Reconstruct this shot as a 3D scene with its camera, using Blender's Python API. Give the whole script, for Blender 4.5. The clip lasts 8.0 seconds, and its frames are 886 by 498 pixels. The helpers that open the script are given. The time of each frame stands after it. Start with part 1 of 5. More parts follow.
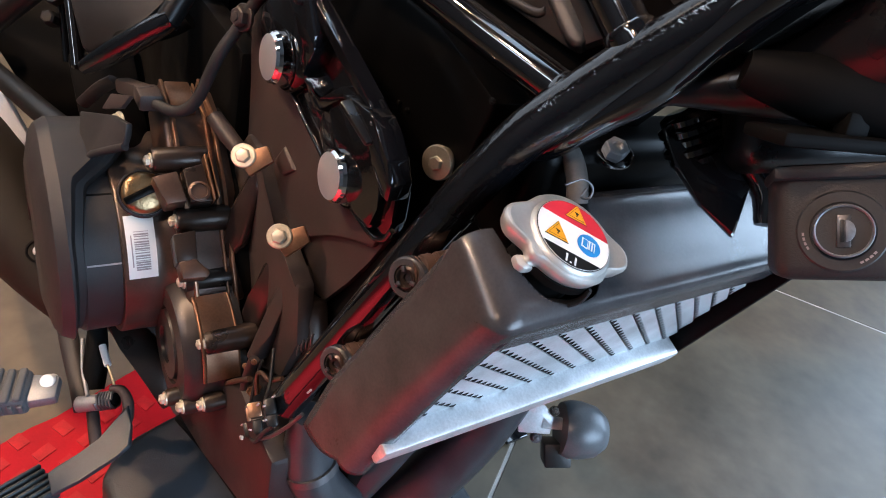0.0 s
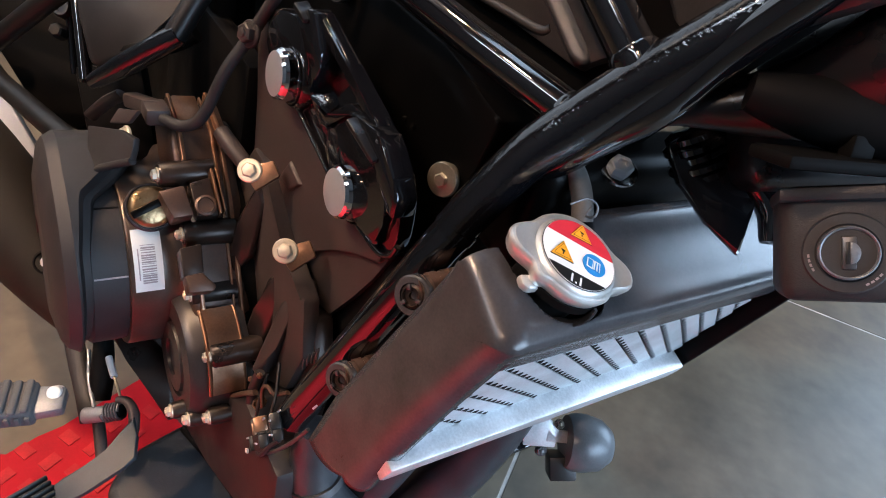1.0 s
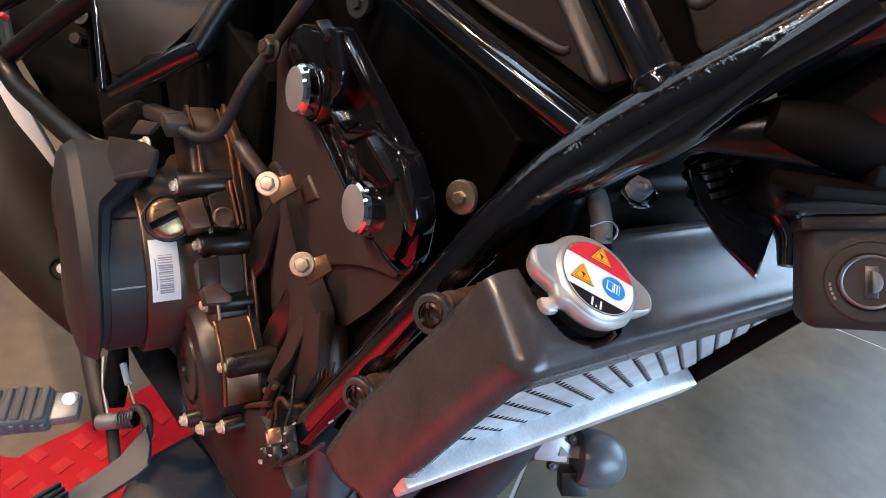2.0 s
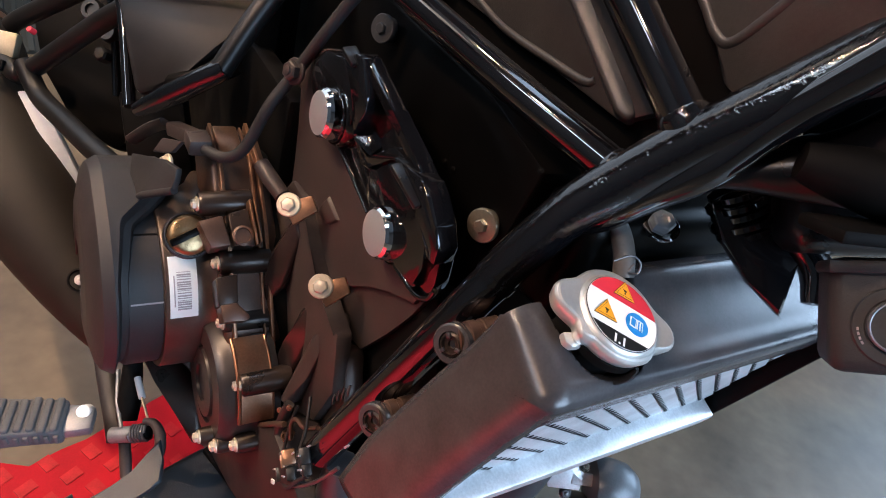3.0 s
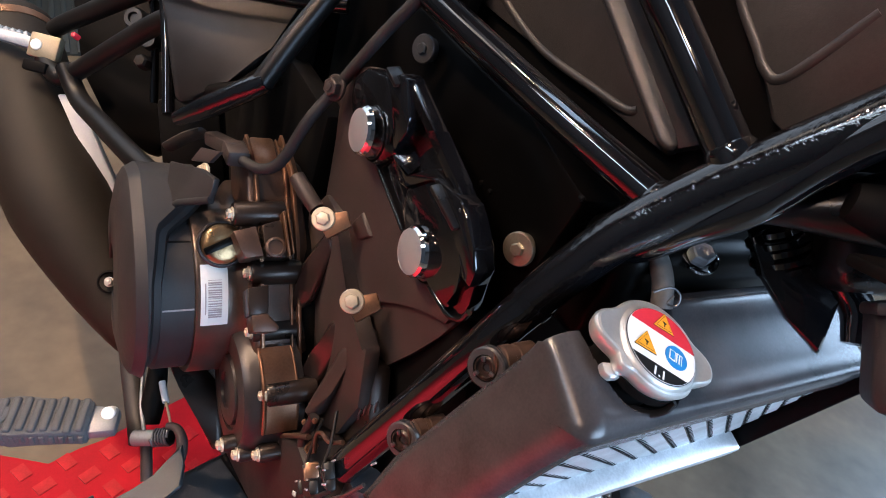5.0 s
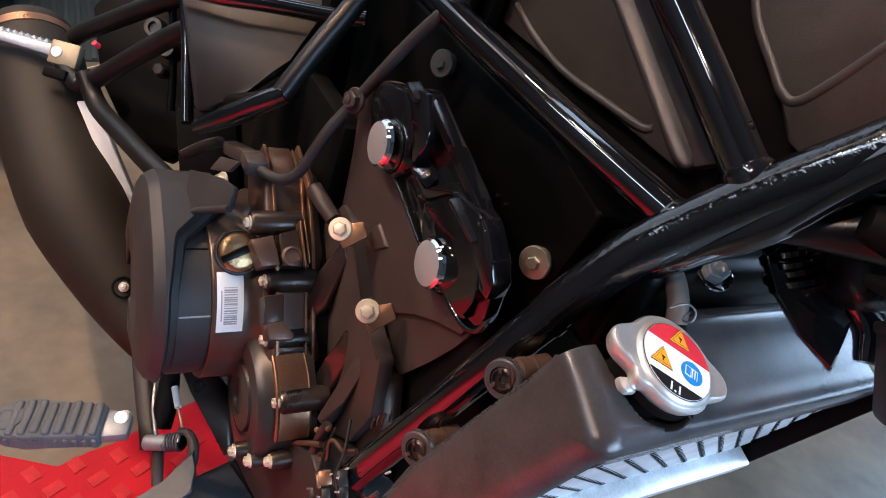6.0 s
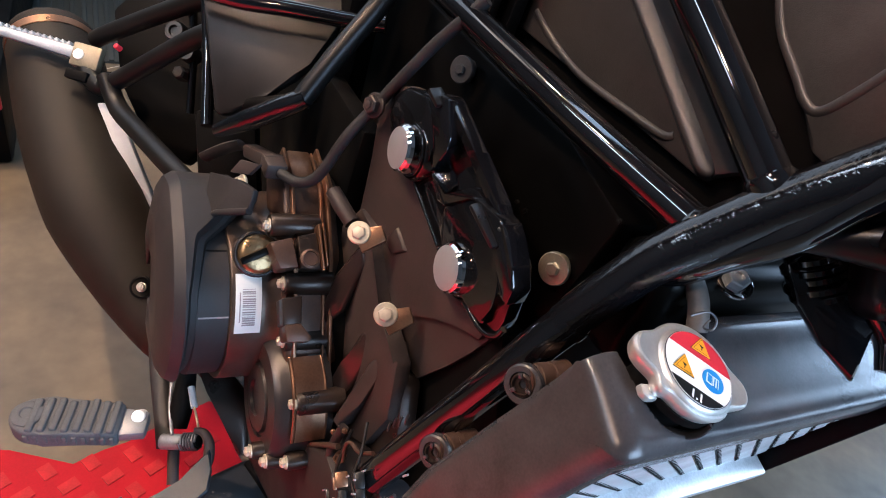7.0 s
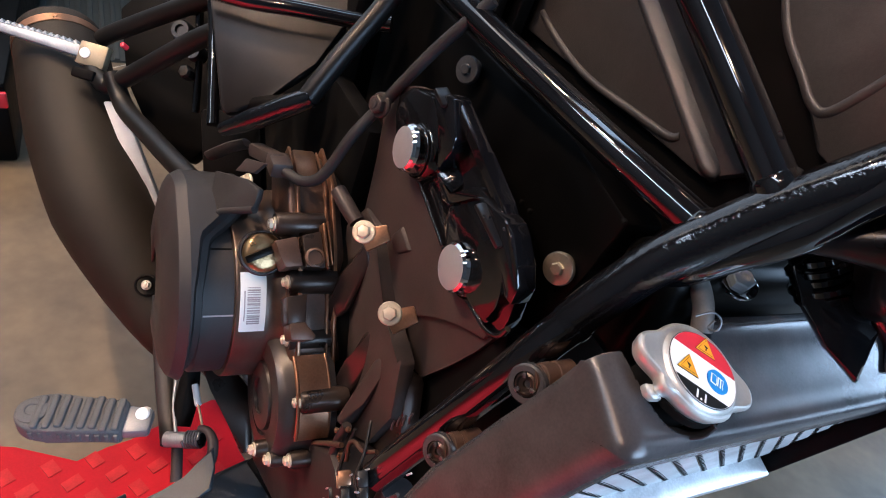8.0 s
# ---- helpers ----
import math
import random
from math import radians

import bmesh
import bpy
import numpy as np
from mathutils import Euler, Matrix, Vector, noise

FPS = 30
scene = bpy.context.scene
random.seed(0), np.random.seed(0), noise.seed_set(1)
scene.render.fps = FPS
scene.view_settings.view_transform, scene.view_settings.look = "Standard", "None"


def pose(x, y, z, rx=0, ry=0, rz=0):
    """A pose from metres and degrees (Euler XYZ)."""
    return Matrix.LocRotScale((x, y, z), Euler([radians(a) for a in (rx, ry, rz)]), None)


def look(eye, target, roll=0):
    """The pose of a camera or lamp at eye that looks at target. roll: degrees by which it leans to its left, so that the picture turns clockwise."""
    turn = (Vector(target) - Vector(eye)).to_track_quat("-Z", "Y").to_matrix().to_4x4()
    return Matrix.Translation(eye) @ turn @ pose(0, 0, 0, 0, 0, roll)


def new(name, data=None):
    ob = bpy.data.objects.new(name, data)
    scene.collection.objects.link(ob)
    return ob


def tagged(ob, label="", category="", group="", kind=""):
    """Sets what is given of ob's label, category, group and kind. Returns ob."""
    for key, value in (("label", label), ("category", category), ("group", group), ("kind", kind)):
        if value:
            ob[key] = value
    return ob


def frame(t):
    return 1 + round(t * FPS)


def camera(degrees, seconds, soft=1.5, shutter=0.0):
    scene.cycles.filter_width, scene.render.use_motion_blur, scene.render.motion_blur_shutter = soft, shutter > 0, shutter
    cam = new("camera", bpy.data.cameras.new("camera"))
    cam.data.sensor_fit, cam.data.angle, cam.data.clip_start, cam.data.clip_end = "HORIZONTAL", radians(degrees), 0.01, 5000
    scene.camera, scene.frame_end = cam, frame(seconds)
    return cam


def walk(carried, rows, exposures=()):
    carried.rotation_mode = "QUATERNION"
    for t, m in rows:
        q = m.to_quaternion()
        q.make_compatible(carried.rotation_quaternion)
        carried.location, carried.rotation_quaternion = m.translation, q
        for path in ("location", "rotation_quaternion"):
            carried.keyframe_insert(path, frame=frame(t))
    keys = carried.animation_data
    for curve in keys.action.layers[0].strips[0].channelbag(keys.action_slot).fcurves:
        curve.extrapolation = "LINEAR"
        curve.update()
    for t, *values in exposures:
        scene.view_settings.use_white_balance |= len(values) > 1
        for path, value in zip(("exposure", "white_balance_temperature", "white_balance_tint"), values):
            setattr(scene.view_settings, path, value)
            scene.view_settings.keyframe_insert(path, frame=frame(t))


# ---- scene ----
cam = camera(70.3, 8.0, soft=1.0)
METRES = 0.065
# pose of the first eye: x is the way the bike faces, y its left, z up
START = pose(0, -0.2042, 0.7449, -38.951, -10.451, 58.610)
ROWS = [
    (0.0, 0.0, 0.0, 0.0, 0.0, 0.0, 0.0),
    (0.5, 0.0032, -0.0143, 0.0502, 0.19, 0.39, 0.26),
    (1.0, -0.0108, -0.0196, 0.1078, 0.37, 0.4, -0.01),
    (1.5, -0.0554, -0.0376, 0.16, 0.57, 0.43, -0.27),
    (3.0, -0.2266, -0.0707, 0.3684, 1.68, 1.79, -2.14),
    (3.5, -0.2755, -0.0726, 0.4051, 1.83, 2.05, -2.68),
    (4.0, -0.3082, -0.0642, 0.4253, 2.2, 2.18, -3.28),
    (4.5, -0.3615, -0.0712, 0.4323, 2.61, 2.39, -3.95),
    (6.0, -0.5519, -0.2077, 0.4574, 3.13, 3.57, -5.53),
    (6.5, -0.5996, -0.237, 0.4507, 3.37, 3.69, -5.86),
    (7.0, -0.6558, -0.2567, 0.4595, 3.87, 3.78, -6.24),
    (7.5, -0.6758, -0.2714, 0.4457, 4.14, 3.84, -6.49),
    (8.0, -0.6713, -0.2701, 0.4423, 4.11, 3.83, -6.61),
]
EXPOSURE = 0.15
walk(cam, [(t, START @ pose(METRES * x, METRES * y, METRES * z, 90 + pitch, roll, yaw)) for t, x, y, z, yaw, pitch, roll in ROWS],
     exposures=[(0.0, EXPOSURE, 6250, 12), (8.0, EXPOSURE + 0.1, 5850, 12)])

# ---- light: showroom lamps, warm spots and cool panels ----
world = bpy.data.worlds.new("showroom_air")
scene.world = world
world.use_nodes = True
world.node_tree.nodes["Background"].inputs[0].default_value = (0.05, 0.045, 0.04, 1)
world.node_tree.nodes["Background"].inputs[1].default_value = 0.06


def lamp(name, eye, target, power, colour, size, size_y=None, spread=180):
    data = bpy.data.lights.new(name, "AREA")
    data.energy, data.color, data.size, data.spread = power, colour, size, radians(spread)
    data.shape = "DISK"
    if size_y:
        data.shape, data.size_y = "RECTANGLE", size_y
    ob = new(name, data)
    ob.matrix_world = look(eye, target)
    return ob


WARM, COOL = (1.0, 0.62, 0.38), (0.58, 0.78, 1.0)
CEILING = 3.1
lamp("unseen_ceiling_spot", (-1.0, -1.9, CEILING - 0.06), (-0.45, -0.2, 0.4), 8.5, WARM, 0.14, None, 60)
lamp("unseen_ceiling_spot", (0.5, -2.0, CEILING - 0.06), (-0.4, -0.2, 0.4), 18, WARM, 0.12)
# Unseen spot added to warm the floor behind the silencer.
lamp("unseen_ceiling_spot", (-1.5, -0.9, CEILING - 0.06), (-1.1, -0.5, 0.0), 10.5, (1.0, 0.66, 0.38), 0.12, None, 60)
# Unseen narrow spot added to brighten the red mat for its reflections.
lamp("unseen_ceiling_spot", (0.7, -1.5, CEILING - 0.06), (0.04, -0.98, 0.0), 13.5, (1.0, 0.90, 0.85), 0.12, None, 26)
lamp("ceiling_panel", (-0.8, 1.45, CEILING - 0.06), (-0.6, 0.9, 0.0), 28, COOL, 2.0, 1.2)
lamp("ceiling_panel", (-1.15, -0.05, CEILING - 0.06), (-1.15, -0.05, 0.0), 6, COOL, 0.35, 1.5)
lamp("ceiling_panel", (-0.45, -2.75, CEILING - 0.06), (-0.45, -2.70, 0.0), 36, (0.80, 0.90, 1.0), 2.2, 0.30)
lamp("ceiling_panel", (-1.9, -1.5, CEILING - 0.06), (-1.2, -1.0, 0.0), 6, (1.0, 0.84, 0.68), 0.5, 1.8)
lamp("window_daylight", (-2.5, -0.5, 1.75), (-0.2, 0.0, 0.8), 15, (0.80, 0.90, 1.0), 2.6, 1.5)
lamp("ceiling_panel", (1.7, 2.3, CEILING - 0.06), (0.6, 1.0, 0.0), 16, COOL, 1.6, 1.2)
lamp("window_daylight", (0.65, 3.40, 1.55), (0.1, 0.0, 0.6), 118, COOL, 2.3, 1.8)
lamp("window_daylight", (2.92, 0.9, 1.5), (0.0, 0.1, 0.5), 150, COOL, 2.4, 1.7)

# ---- materials ----


def shader(name, colour, rough=0.5, metal=0.0, coat=0.0, vary=0.25, scale=40.0, grain=600.0, bump=0.0, bump_scale=900.0, rough_vary=0.12, tint=None, clear=0.0):
    m = bpy.data.materials.new(name)
    m.use_nodes = True
    nt = m.node_tree
    b = nt.nodes["Principled BSDF"]
    b.inputs["Metallic"].default_value = metal
    b.inputs["Coat Weight"].default_value = coat
    b.inputs["Coat Roughness"].default_value = 0.04
    b.inputs["Transmission Weight"].default_value = clear
    co = nt.nodes.new("ShaderNodeTexCoord")

    def tex(s, detail=4):
        n = nt.nodes.new("ShaderNodeTexNoise")
        n.inputs["Scale"].default_value, n.inputs["Detail"].default_value = s, detail
        nt.links.new(co.outputs["Object"], n.inputs["Vector"])
        return n
    big, fine = tex(scale), tex(grain, 2)
    mix = nt.nodes.new("ShaderNodeMath")
    mix.operation = "MULTIPLY_ADD"
    nt.links.new(fine.outputs["Fac"], mix.inputs[0])
    mix.inputs[1].default_value = 0.4
    nt.links.new(big.outputs["Fac"], mix.inputs[2])
    ramp = nt.nodes.new("ShaderNodeValToRGB")
    dark = [c * (1 - vary) for c in colour]
    light = [min(1.0, c * (1 + vary)) for c in (tint or colour)]
    ramp.color_ramp.elements[0].position, ramp.color_ramp.elements[0].color = 0.45, (*dark, 1)
    ramp.color_ramp.elements[1].position, ramp.color_ramp.elements[1].color = 0.95, (*light, 1)
    nt.links.new(mix.outputs[0], ramp.inputs[0])
    nt.links.new(ramp.outputs[0], b.inputs["Base Color"])
    rr = nt.nodes.new("ShaderNodeMapRange")
    rr.inputs["To Min"].default_value, rr.inputs["To Max"].default_value = max(0.02, rough - rough_vary), min(1, rough + rough_vary)
    nt.links.new(big.outputs["Fac"], rr.inputs["Value"])
    nt.links.new(rr.outputs[0], b.inputs["Roughness"])
    if bump:
        bt = tex(bump_scale, 3)
        bn = nt.nodes.new("ShaderNodeBump")
        bn.inputs["Strength"].default_value, bn.inputs["Distance"].default_value = bump, 0.001
        nt.links.new(bt.outputs["Fac"], bn.inputs["Height"])
        nt.links.new(bn.outputs[0], b.inputs["Normal"])
    return m


GLOSS = shader("black_gloss_paint", (0.004, 0.004, 0.005), 0.08, coat=1.0, bump=0.05, bump_scale=160, rough_vary=0.03)
PEEL = shader("orange_peel_black_paint", (0.004, 0.004, 0.005), 0.05, coat=0.5, bump=0.45, bump_scale=250, rough_vary=0.02)
CAST = shader("gloss_black_cast_paint", (0.005, 0.005, 0.006), 0.07, coat=0.35, bump=0.30, bump_scale=75, rough_vary=0.03)
INKY = shader("inky_black_plastic", (0.002, 0.002, 0.002), 0.34)
INKY.node_tree.nodes["Principled BSDF"].inputs["Specular IOR Level"].default_value = 0.08
PLASTIC = shader("black_moulded_plastic", (0.022, 0.022, 0.024), 0.42, bump=0.15, bump_scale=1800)
SATIN = shader("black_satin_plastic", (0.044, 0.042, 0.045), 0.25, bump=0.06, bump_scale=1500, rough_vary=0.04)
RUBBER = shader("black_rubber", (0.02, 0.02, 0.021), 0.6, bump=0.3, bump_scale=900)
BROWN = shader("dark_brown_case_paint", (0.046, 0.036, 0.034), 0.5, 0.2, bump=0.12, bump_scale=1200)
BRONZE = shader("bronze_case_paint", (0.30, 0.165, 0.10), 0.33, 0.85, bump=0.10, bump_scale=1000)
CASE = shader("charcoal_case_paint", (0.030, 0.026, 0.026), 0.34, 0.3, bump=0.07, bump_scale=1200)
ALU = shader("bare_aluminium", (0.72, 0.73, 0.75), 0.42, 0.6, bump=0.1)
CAPMETAL = shader("pressed_tinned_steel", (0.66, 0.66, 0.64), 0.36, 0.7, vary=0.1, rough_vary=0.08)
GREYCAST = shader("grey_cast_aluminium", (0.22, 0.23, 0.25), 0.45, 0.6, bump=0.2)
PALE = shader("pale_grey_enamel", (0.55, 0.56, 0.58), 0.4, vary=0.1)
WEB = shader("semi_gloss_brown_case", (0.03, 0.02, 0.018), 0.22, 0.1)
CORE = shader("radiator_fin_aluminium", (0.50, 0.54, 0.56), 0.5, 0.3)
CAPFACE = shader("brushed_bright_steel", (0.46, 0.49, 0.53), 0.30, 0.6, vary=0.06)
CHROME = shader("chrome", (0.75, 0.75, 0.76), 0.05, 1.0, vary=0.05, rough_vary=0.02)
ZINC = shader("zinc_plated_steel", (0.52, 0.50, 0.44), 0.28, 1.0)
# Near-black for black plastic, and for shade painted into gaps by filler pieces.
DARK = shader("black_plastic_and_shade", (0.004, 0.004, 0.004), 0.6)
STEEL = shader("dark_steel", (0.12, 0.12, 0.125), 0.4, 0.8)
WHITE = shader("white_print", (0.8, 0.8, 0.78), 0.5, vary=0.04)
REDP = shader("red_print", (0.62, 0.03, 0.05), 0.4, vary=0.06)
BLACKP = shader("black_print", (0.012, 0.012, 0.012), 0.4)
ORANGE = shader("orange_print", (0.85, 0.36, 0.02), 0.45, vary=0.05)
BLUE = shader("blue_print", (0.02, 0.22, 0.55), 0.45, vary=0.05)
CHAMBER = shader("matt_blue_black_chamber_paint", (0.020, 0.025, 0.031), 0.55, bump=0.15, bump_scale=700)
SUMP = shader("dark_brown_sump_paint", (0.016, 0.012, 0.012), 0.5, bump=0.2, bump_scale=500)
PIPE = shader("black_exhaust_paint", (0.035, 0.038, 0.044), 0.36, 0.1, bump=0.1)
SHIELD = shader("matt_black_heat_shield", (0.014, 0.011, 0.008), 0.6, bump=0.2, bump_scale=1500)
TILE = shader("polished_grey_brown_tile", (0.100, 0.076, 0.048), 0.42, vary=0.42, scale=7.0, grain=34, rough_vary=0.12, bump=0.05, bump_scale=300)
GROUT = shader("pale_grout", (0.42, 0.38, 0.34), 0.8, bump=0.3)
REDMAT = shader("red_tread_vinyl", (0.34, 0.004, 0.012), 0.65, vary=0.15, scale=20)
# Lighter red puts the sheen of the raised pads into their colour.
REDPAD = shader("red_vinyl_pad_sheen", (0.37, 0.011, 0.016), 0.6, vary=0.3, scale=30)
WALL = shader("charcoal_wall_paint", (0.07, 0.068, 0.066), 0.7, bump=0.1, bump_scale=200, scale=2)
SHUTTER = shader("dark_green_grey_shutter", (0.05, 0.06, 0.058), 0.5, 0.2, scale=3)
CEIL = shader("dark_ceiling_paint", (0.08, 0.08, 0.08), 0.8, scale=2)
GUARD = shader("matt_black_guard_plastic", (0.020, 0.019, 0.020), 0.55, bump=0.2, bump_scale=1400)
FADED = shader("faded_print", (0.30, 0.26, 0.27), 0.5)
BRASS = shader("dull_brass_plate", (0.46, 0.42, 0.33), 0.33, 0.9)
AIRBOX = shader("matt_dark_grey_plastic", (0.035, 0.032, 0.031), 0.42, bump=0.15, bump_scale=1600)
SHEEN = shader("black_semi_gloss_paint", (0.005, 0.005, 0.006), 0.30, bump=0.2, bump_scale=120)
HORN = shader("blue_grey_horn_paint", (0.10, 0.11, 0.12), 0.38, 0.2)
PEG = shader("grey_black_worn_rubber", (0.075, 0.078, 0.083), 0.75, bump=0.4, bump_scale=700)
RIBBED = shader("dark_green_grey_rubber", (0.022, 0.027, 0.026), 0.6)
TUBING = shader("satin_black_tube_paint", (0.007, 0.007, 0.007), 0.40)
COVER = shader("dark_satin_cover_plastic", (0.012, 0.011, 0.011), 0.36, bump=0.1, bump_scale=1800, rough_vary=0.04)
BROWNCASE = shader("warm_brown_case_paint", (0.085, 0.050, 0.036), 0.38, 0.4, bump=0.12, bump_scale=1200)
PEGALU = shader("cool_cast_aluminium", (0.34, 0.38, 0.42), 0.45, 0.5, bump=0.1)
CLUTCH = shader("bronze_grey_case_paint", (0.075, 0.054, 0.043), 0.33, 0.55, bump=0.06, bump_scale=1200)
PLATED = shader("cream_zinc_plate", (0.66, 0.58, 0.45), 0.34, 0.55, vary=0.15)
BOSS = shader("dark_brown_boss_paint", (0.030, 0.021, 0.017), 0.30, 0.4)
STRAP = shader("blue_grey_pedal_paint", (0.020, 0.028, 0.034), 0.5, bump=0.1)
TAN = shader("yellow_passivated_steel", (0.30, 0.25, 0.17), 0.45, 0.4)
GREYHOSE = shader("grey_rubber_hose", (0.10, 0.095, 0.09), 0.55)
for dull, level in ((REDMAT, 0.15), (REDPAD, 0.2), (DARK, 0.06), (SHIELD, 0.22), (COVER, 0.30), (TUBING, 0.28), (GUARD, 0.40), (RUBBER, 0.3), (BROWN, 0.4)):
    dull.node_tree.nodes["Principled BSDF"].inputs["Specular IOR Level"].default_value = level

# ---- mesh tools ----


def part(name, bm, mat, parent=None, label="", angle=38):
    bmesh.ops.recalc_face_normals(bm, faces=bm.faces[:])
    me = bpy.data.meshes.new(name)
    bm.to_mesh(me)
    bm.free()
    me.polygons.foreach_set("use_smooth", [True] * len(me.polygons))
    me.set_sharp_from_angle(angle=radians(angle))
    me.materials.append(mat)
    ob = new(name, me)
    ob.parent = parent
    if label:
        tagged(ob, label)
    return ob


def fresh():
    return bmesh.new()


def frame_of(axis):
    n = Vector(axis).normalized()
    u = n.orthogonal().normalized()
    return u, n.cross(u), n


def curve_points(pts, steps):
    p = [Vector(q) for q in pts]
    if len(p) < 3 or steps < 2:
        return p
    out = []
    for i in range(len(p) - 1):
        a, b, c, d = p[max(0, i - 1)], p[i], p[i + 1], p[min(len(p) - 1, i + 2)]
        for k in range(steps):
            t = k / steps
            out.append(0.5 * ((2 * b) + (c - a) * t + (2 * a - 5 * b + 4 * c - d) * t * t + (3 * b - a - 3 * c + d) * t ** 3))
    return out + [p[-1]]


def tube(bm, pts, r, n=14, steps=5, flat=1.0, up=None):
    """A bent rod; r is one radius or one for each point, flat squeezes it across up."""
    line = curve_points(pts, steps)
    radii = r if isinstance(r, (list, tuple)) else [r] * len(pts)
    rings, u = [], None
    for i, c in enumerate(line):
        d = (line[min(i + 1, len(line) - 1)] - line[max(i - 1, 0)]).normalized()
        u = (u or Vector(up or d.orthogonal()))
        u = (u - d * u.dot(d)).normalized()
        v = d.cross(u)
        f = i / (len(line) - 1) * (len(radii) - 1)
        k = min(int(f), len(radii) - 2) if len(radii) > 1 else 0
        rr = radii[0] if len(radii) == 1 else radii[k] + (radii[k + 1] - radii[k]) * (f - k)
        rings.append([bm.verts.new(c + rr * (math.cos(a) * u * flat + math.sin(a) * v)) for a in (2 * math.pi * j / n for j in range(n))])
    for a, b in zip(rings, rings[1:]):
        for j in range(n):
            bm.faces.new((a[j], a[(j + 1) % n], b[(j + 1) % n], b[j]))
    bm.faces.new(rings[0][::-1])
    bm.faces.new(rings[-1])
    return bm


def lathe(bm, o, axis, profile, n=28, lobes=0, lobe=0.0, turn=0.0, arc=None):
    """Turns (radius, height) pairs round an axis; lobes makes a scalloped rim."""
    u, v, w = frame_of(axis)
    o = Vector(o)
    rings = []
    for r, h in profile:
        ring = []
        for j in range(n):
            a = 2 * math.pi * j / n + turn
            rr = r * (1 + lobe * math.cos(lobes * a)) if lobes else r
            ring.append(bm.verts.new(o + w * h + max(rr, 1e-5) * (math.cos(a) * u + math.sin(a) * v)))
        rings.append(ring)
    for a, b in zip(rings, rings[1:]):
        for j in range(n):
            bm.faces.new((a[j], a[(j + 1) % n], b[(j + 1) % n], b[j]))
    bm.faces.new(rings[0][::-1])
    bm.faces.new(rings[-1])
    return bm


def soften(bm, verts, width, segments=2):
    if width:
        edges = list({e for v in verts for e in v.link_edges})
        bmesh.ops.bevel(bm, geom=edges, offset=width, segments=segments, profile=0.5, affect="EDGES", clamp_overlap=True)
    return bm


def prism(bm, outline, o, u, v, depth, bevel=0.0, segments=2, taper=1.0):
    """A plate: an outline in the plane of u and v, as thick as depth along u x v."""
    o, u, v = Vector(o), Vector(u).normalized(), Vector(v).normalized()
    w = u.cross(v).normalized()
    cx = sum(a for a, b in outline) / len(outline)
    cy = sum(b for a, b in outline) / len(outline)
    low = [bm.verts.new(o + a * u + b * v) for a, b in outline]
    top = [bm.verts.new(o + (cx + (a - cx) * taper) * u + (cy + (b - cy) * taper) * v + depth * w) for a, b in outline]
    n = len(low)
    bm.faces.new(low[::-1])
    bm.faces.new(top)
    for j in range(n):
        bm.faces.new((low[j], low[(j + 1) % n], top[(j + 1) % n], top[j]))
    return soften(bm, low + top, bevel, segments)


def block(bm, c, size, bevel=0.0, u=(1, 0, 0), v=(0, 1, 0), segments=2):
    a, b, h = size[0] / 2, size[1] / 2, size[2]
    w = Vector(u).cross(Vector(v)).normalized()
    return prism(bm, [(-a, -b), (a, -b), (a, b), (-a, b)], Vector(c) - w * h / 2, u, v, h, bevel, segments)


def side_plate(bm, outline, y, depth, bevel=0.0, taper=1.0):
    """A plate in the bike's length and height, standing off towards its right."""
    return prism(bm, outline, (0, y, 0), (1, 0, 0), (0, 0, 1), depth, bevel, 2, taper)


def thicken(ob, wide):
    m = ob.modifiers.new("wall", "SOLIDIFY")
    m.thickness, m.offset = wide, -1
    return ob


def hexbolt(parent, o, axis, r, mat=ZINC, name="bolt", washer=1.3):
    bm = fresh()
    lathe(bm, o, axis, [(r * washer, 0), (r * washer, r * 0.25), (r * washer * 0.92, r * 0.35)], 20)
    lathe(bm, o, axis, [(r, r * 0.3), (r, r * 0.95), (r * 0.82, r * 1.1)], 6)
    lathe(bm, o, axis, [(r * 0.5, r), (r * 0.42, r * 1.25), (r * 0.1, r * 1.32)], 12)
    return part(name, bm, mat, parent)


RIGHT = Vector((0, -1, 0))
LEAN = -6.8
bike = new("motorcycle")
bike.matrix_world = pose(0, 0, 0, LEAN)
tagged(bike, "black water-cooled motorcycle leaning on its side stand", "motorcycle")

# ---- room ----


def grid_tiles():
    size, joint = 1.492, 0.004
    c, s = math.cos(radians(34.5)), math.sin(radians(34.5))
    bm = fresh()
    prism(bm, [(-5, -5), (5, -5), (5, 5), (-5, 5)], (0, 0, -0.05), (1, 0, 0), (0, 1, 0), 0.0492)
    floor = part("floor", bm, GROUT)
    tagged(floor, "pale grout bed under large grey-brown tiles", "floor", kind="structure")
    bm = fresh()
    prism(bm, [(0, 0), (size - joint, 0), (size - joint, size - joint), (0, size - joint)], (0, 0, -0.012), (1, 0, 0), (0, 1, 0), 0.012, 0.0012, 1)
    first = part("tile", bm, TILE, floor)
    first.matrix_local = Matrix.Translation((99, 0, 0))
    mesh = first.data
    bpy.data.objects.remove(first)
    for i in range(-6, 7):
        for j in range(-6, 7):
            a, b = -0.111 + joint / 2 + i * size, 1.050 + joint / 2 + j * size
            x, y = a * c - b * s, a * s + b * c
            mx, my = x + size / 2 * (c - s), y + size / 2 * (c + s)
            if -3.5 < mx < 3.9 and abs(my) < 4.3:
                ob = new("tile", mesh)
                ob.parent = floor
                ob.matrix_local = pose(x, y, 0, 0, 0, 34.5)


grid_tiles()


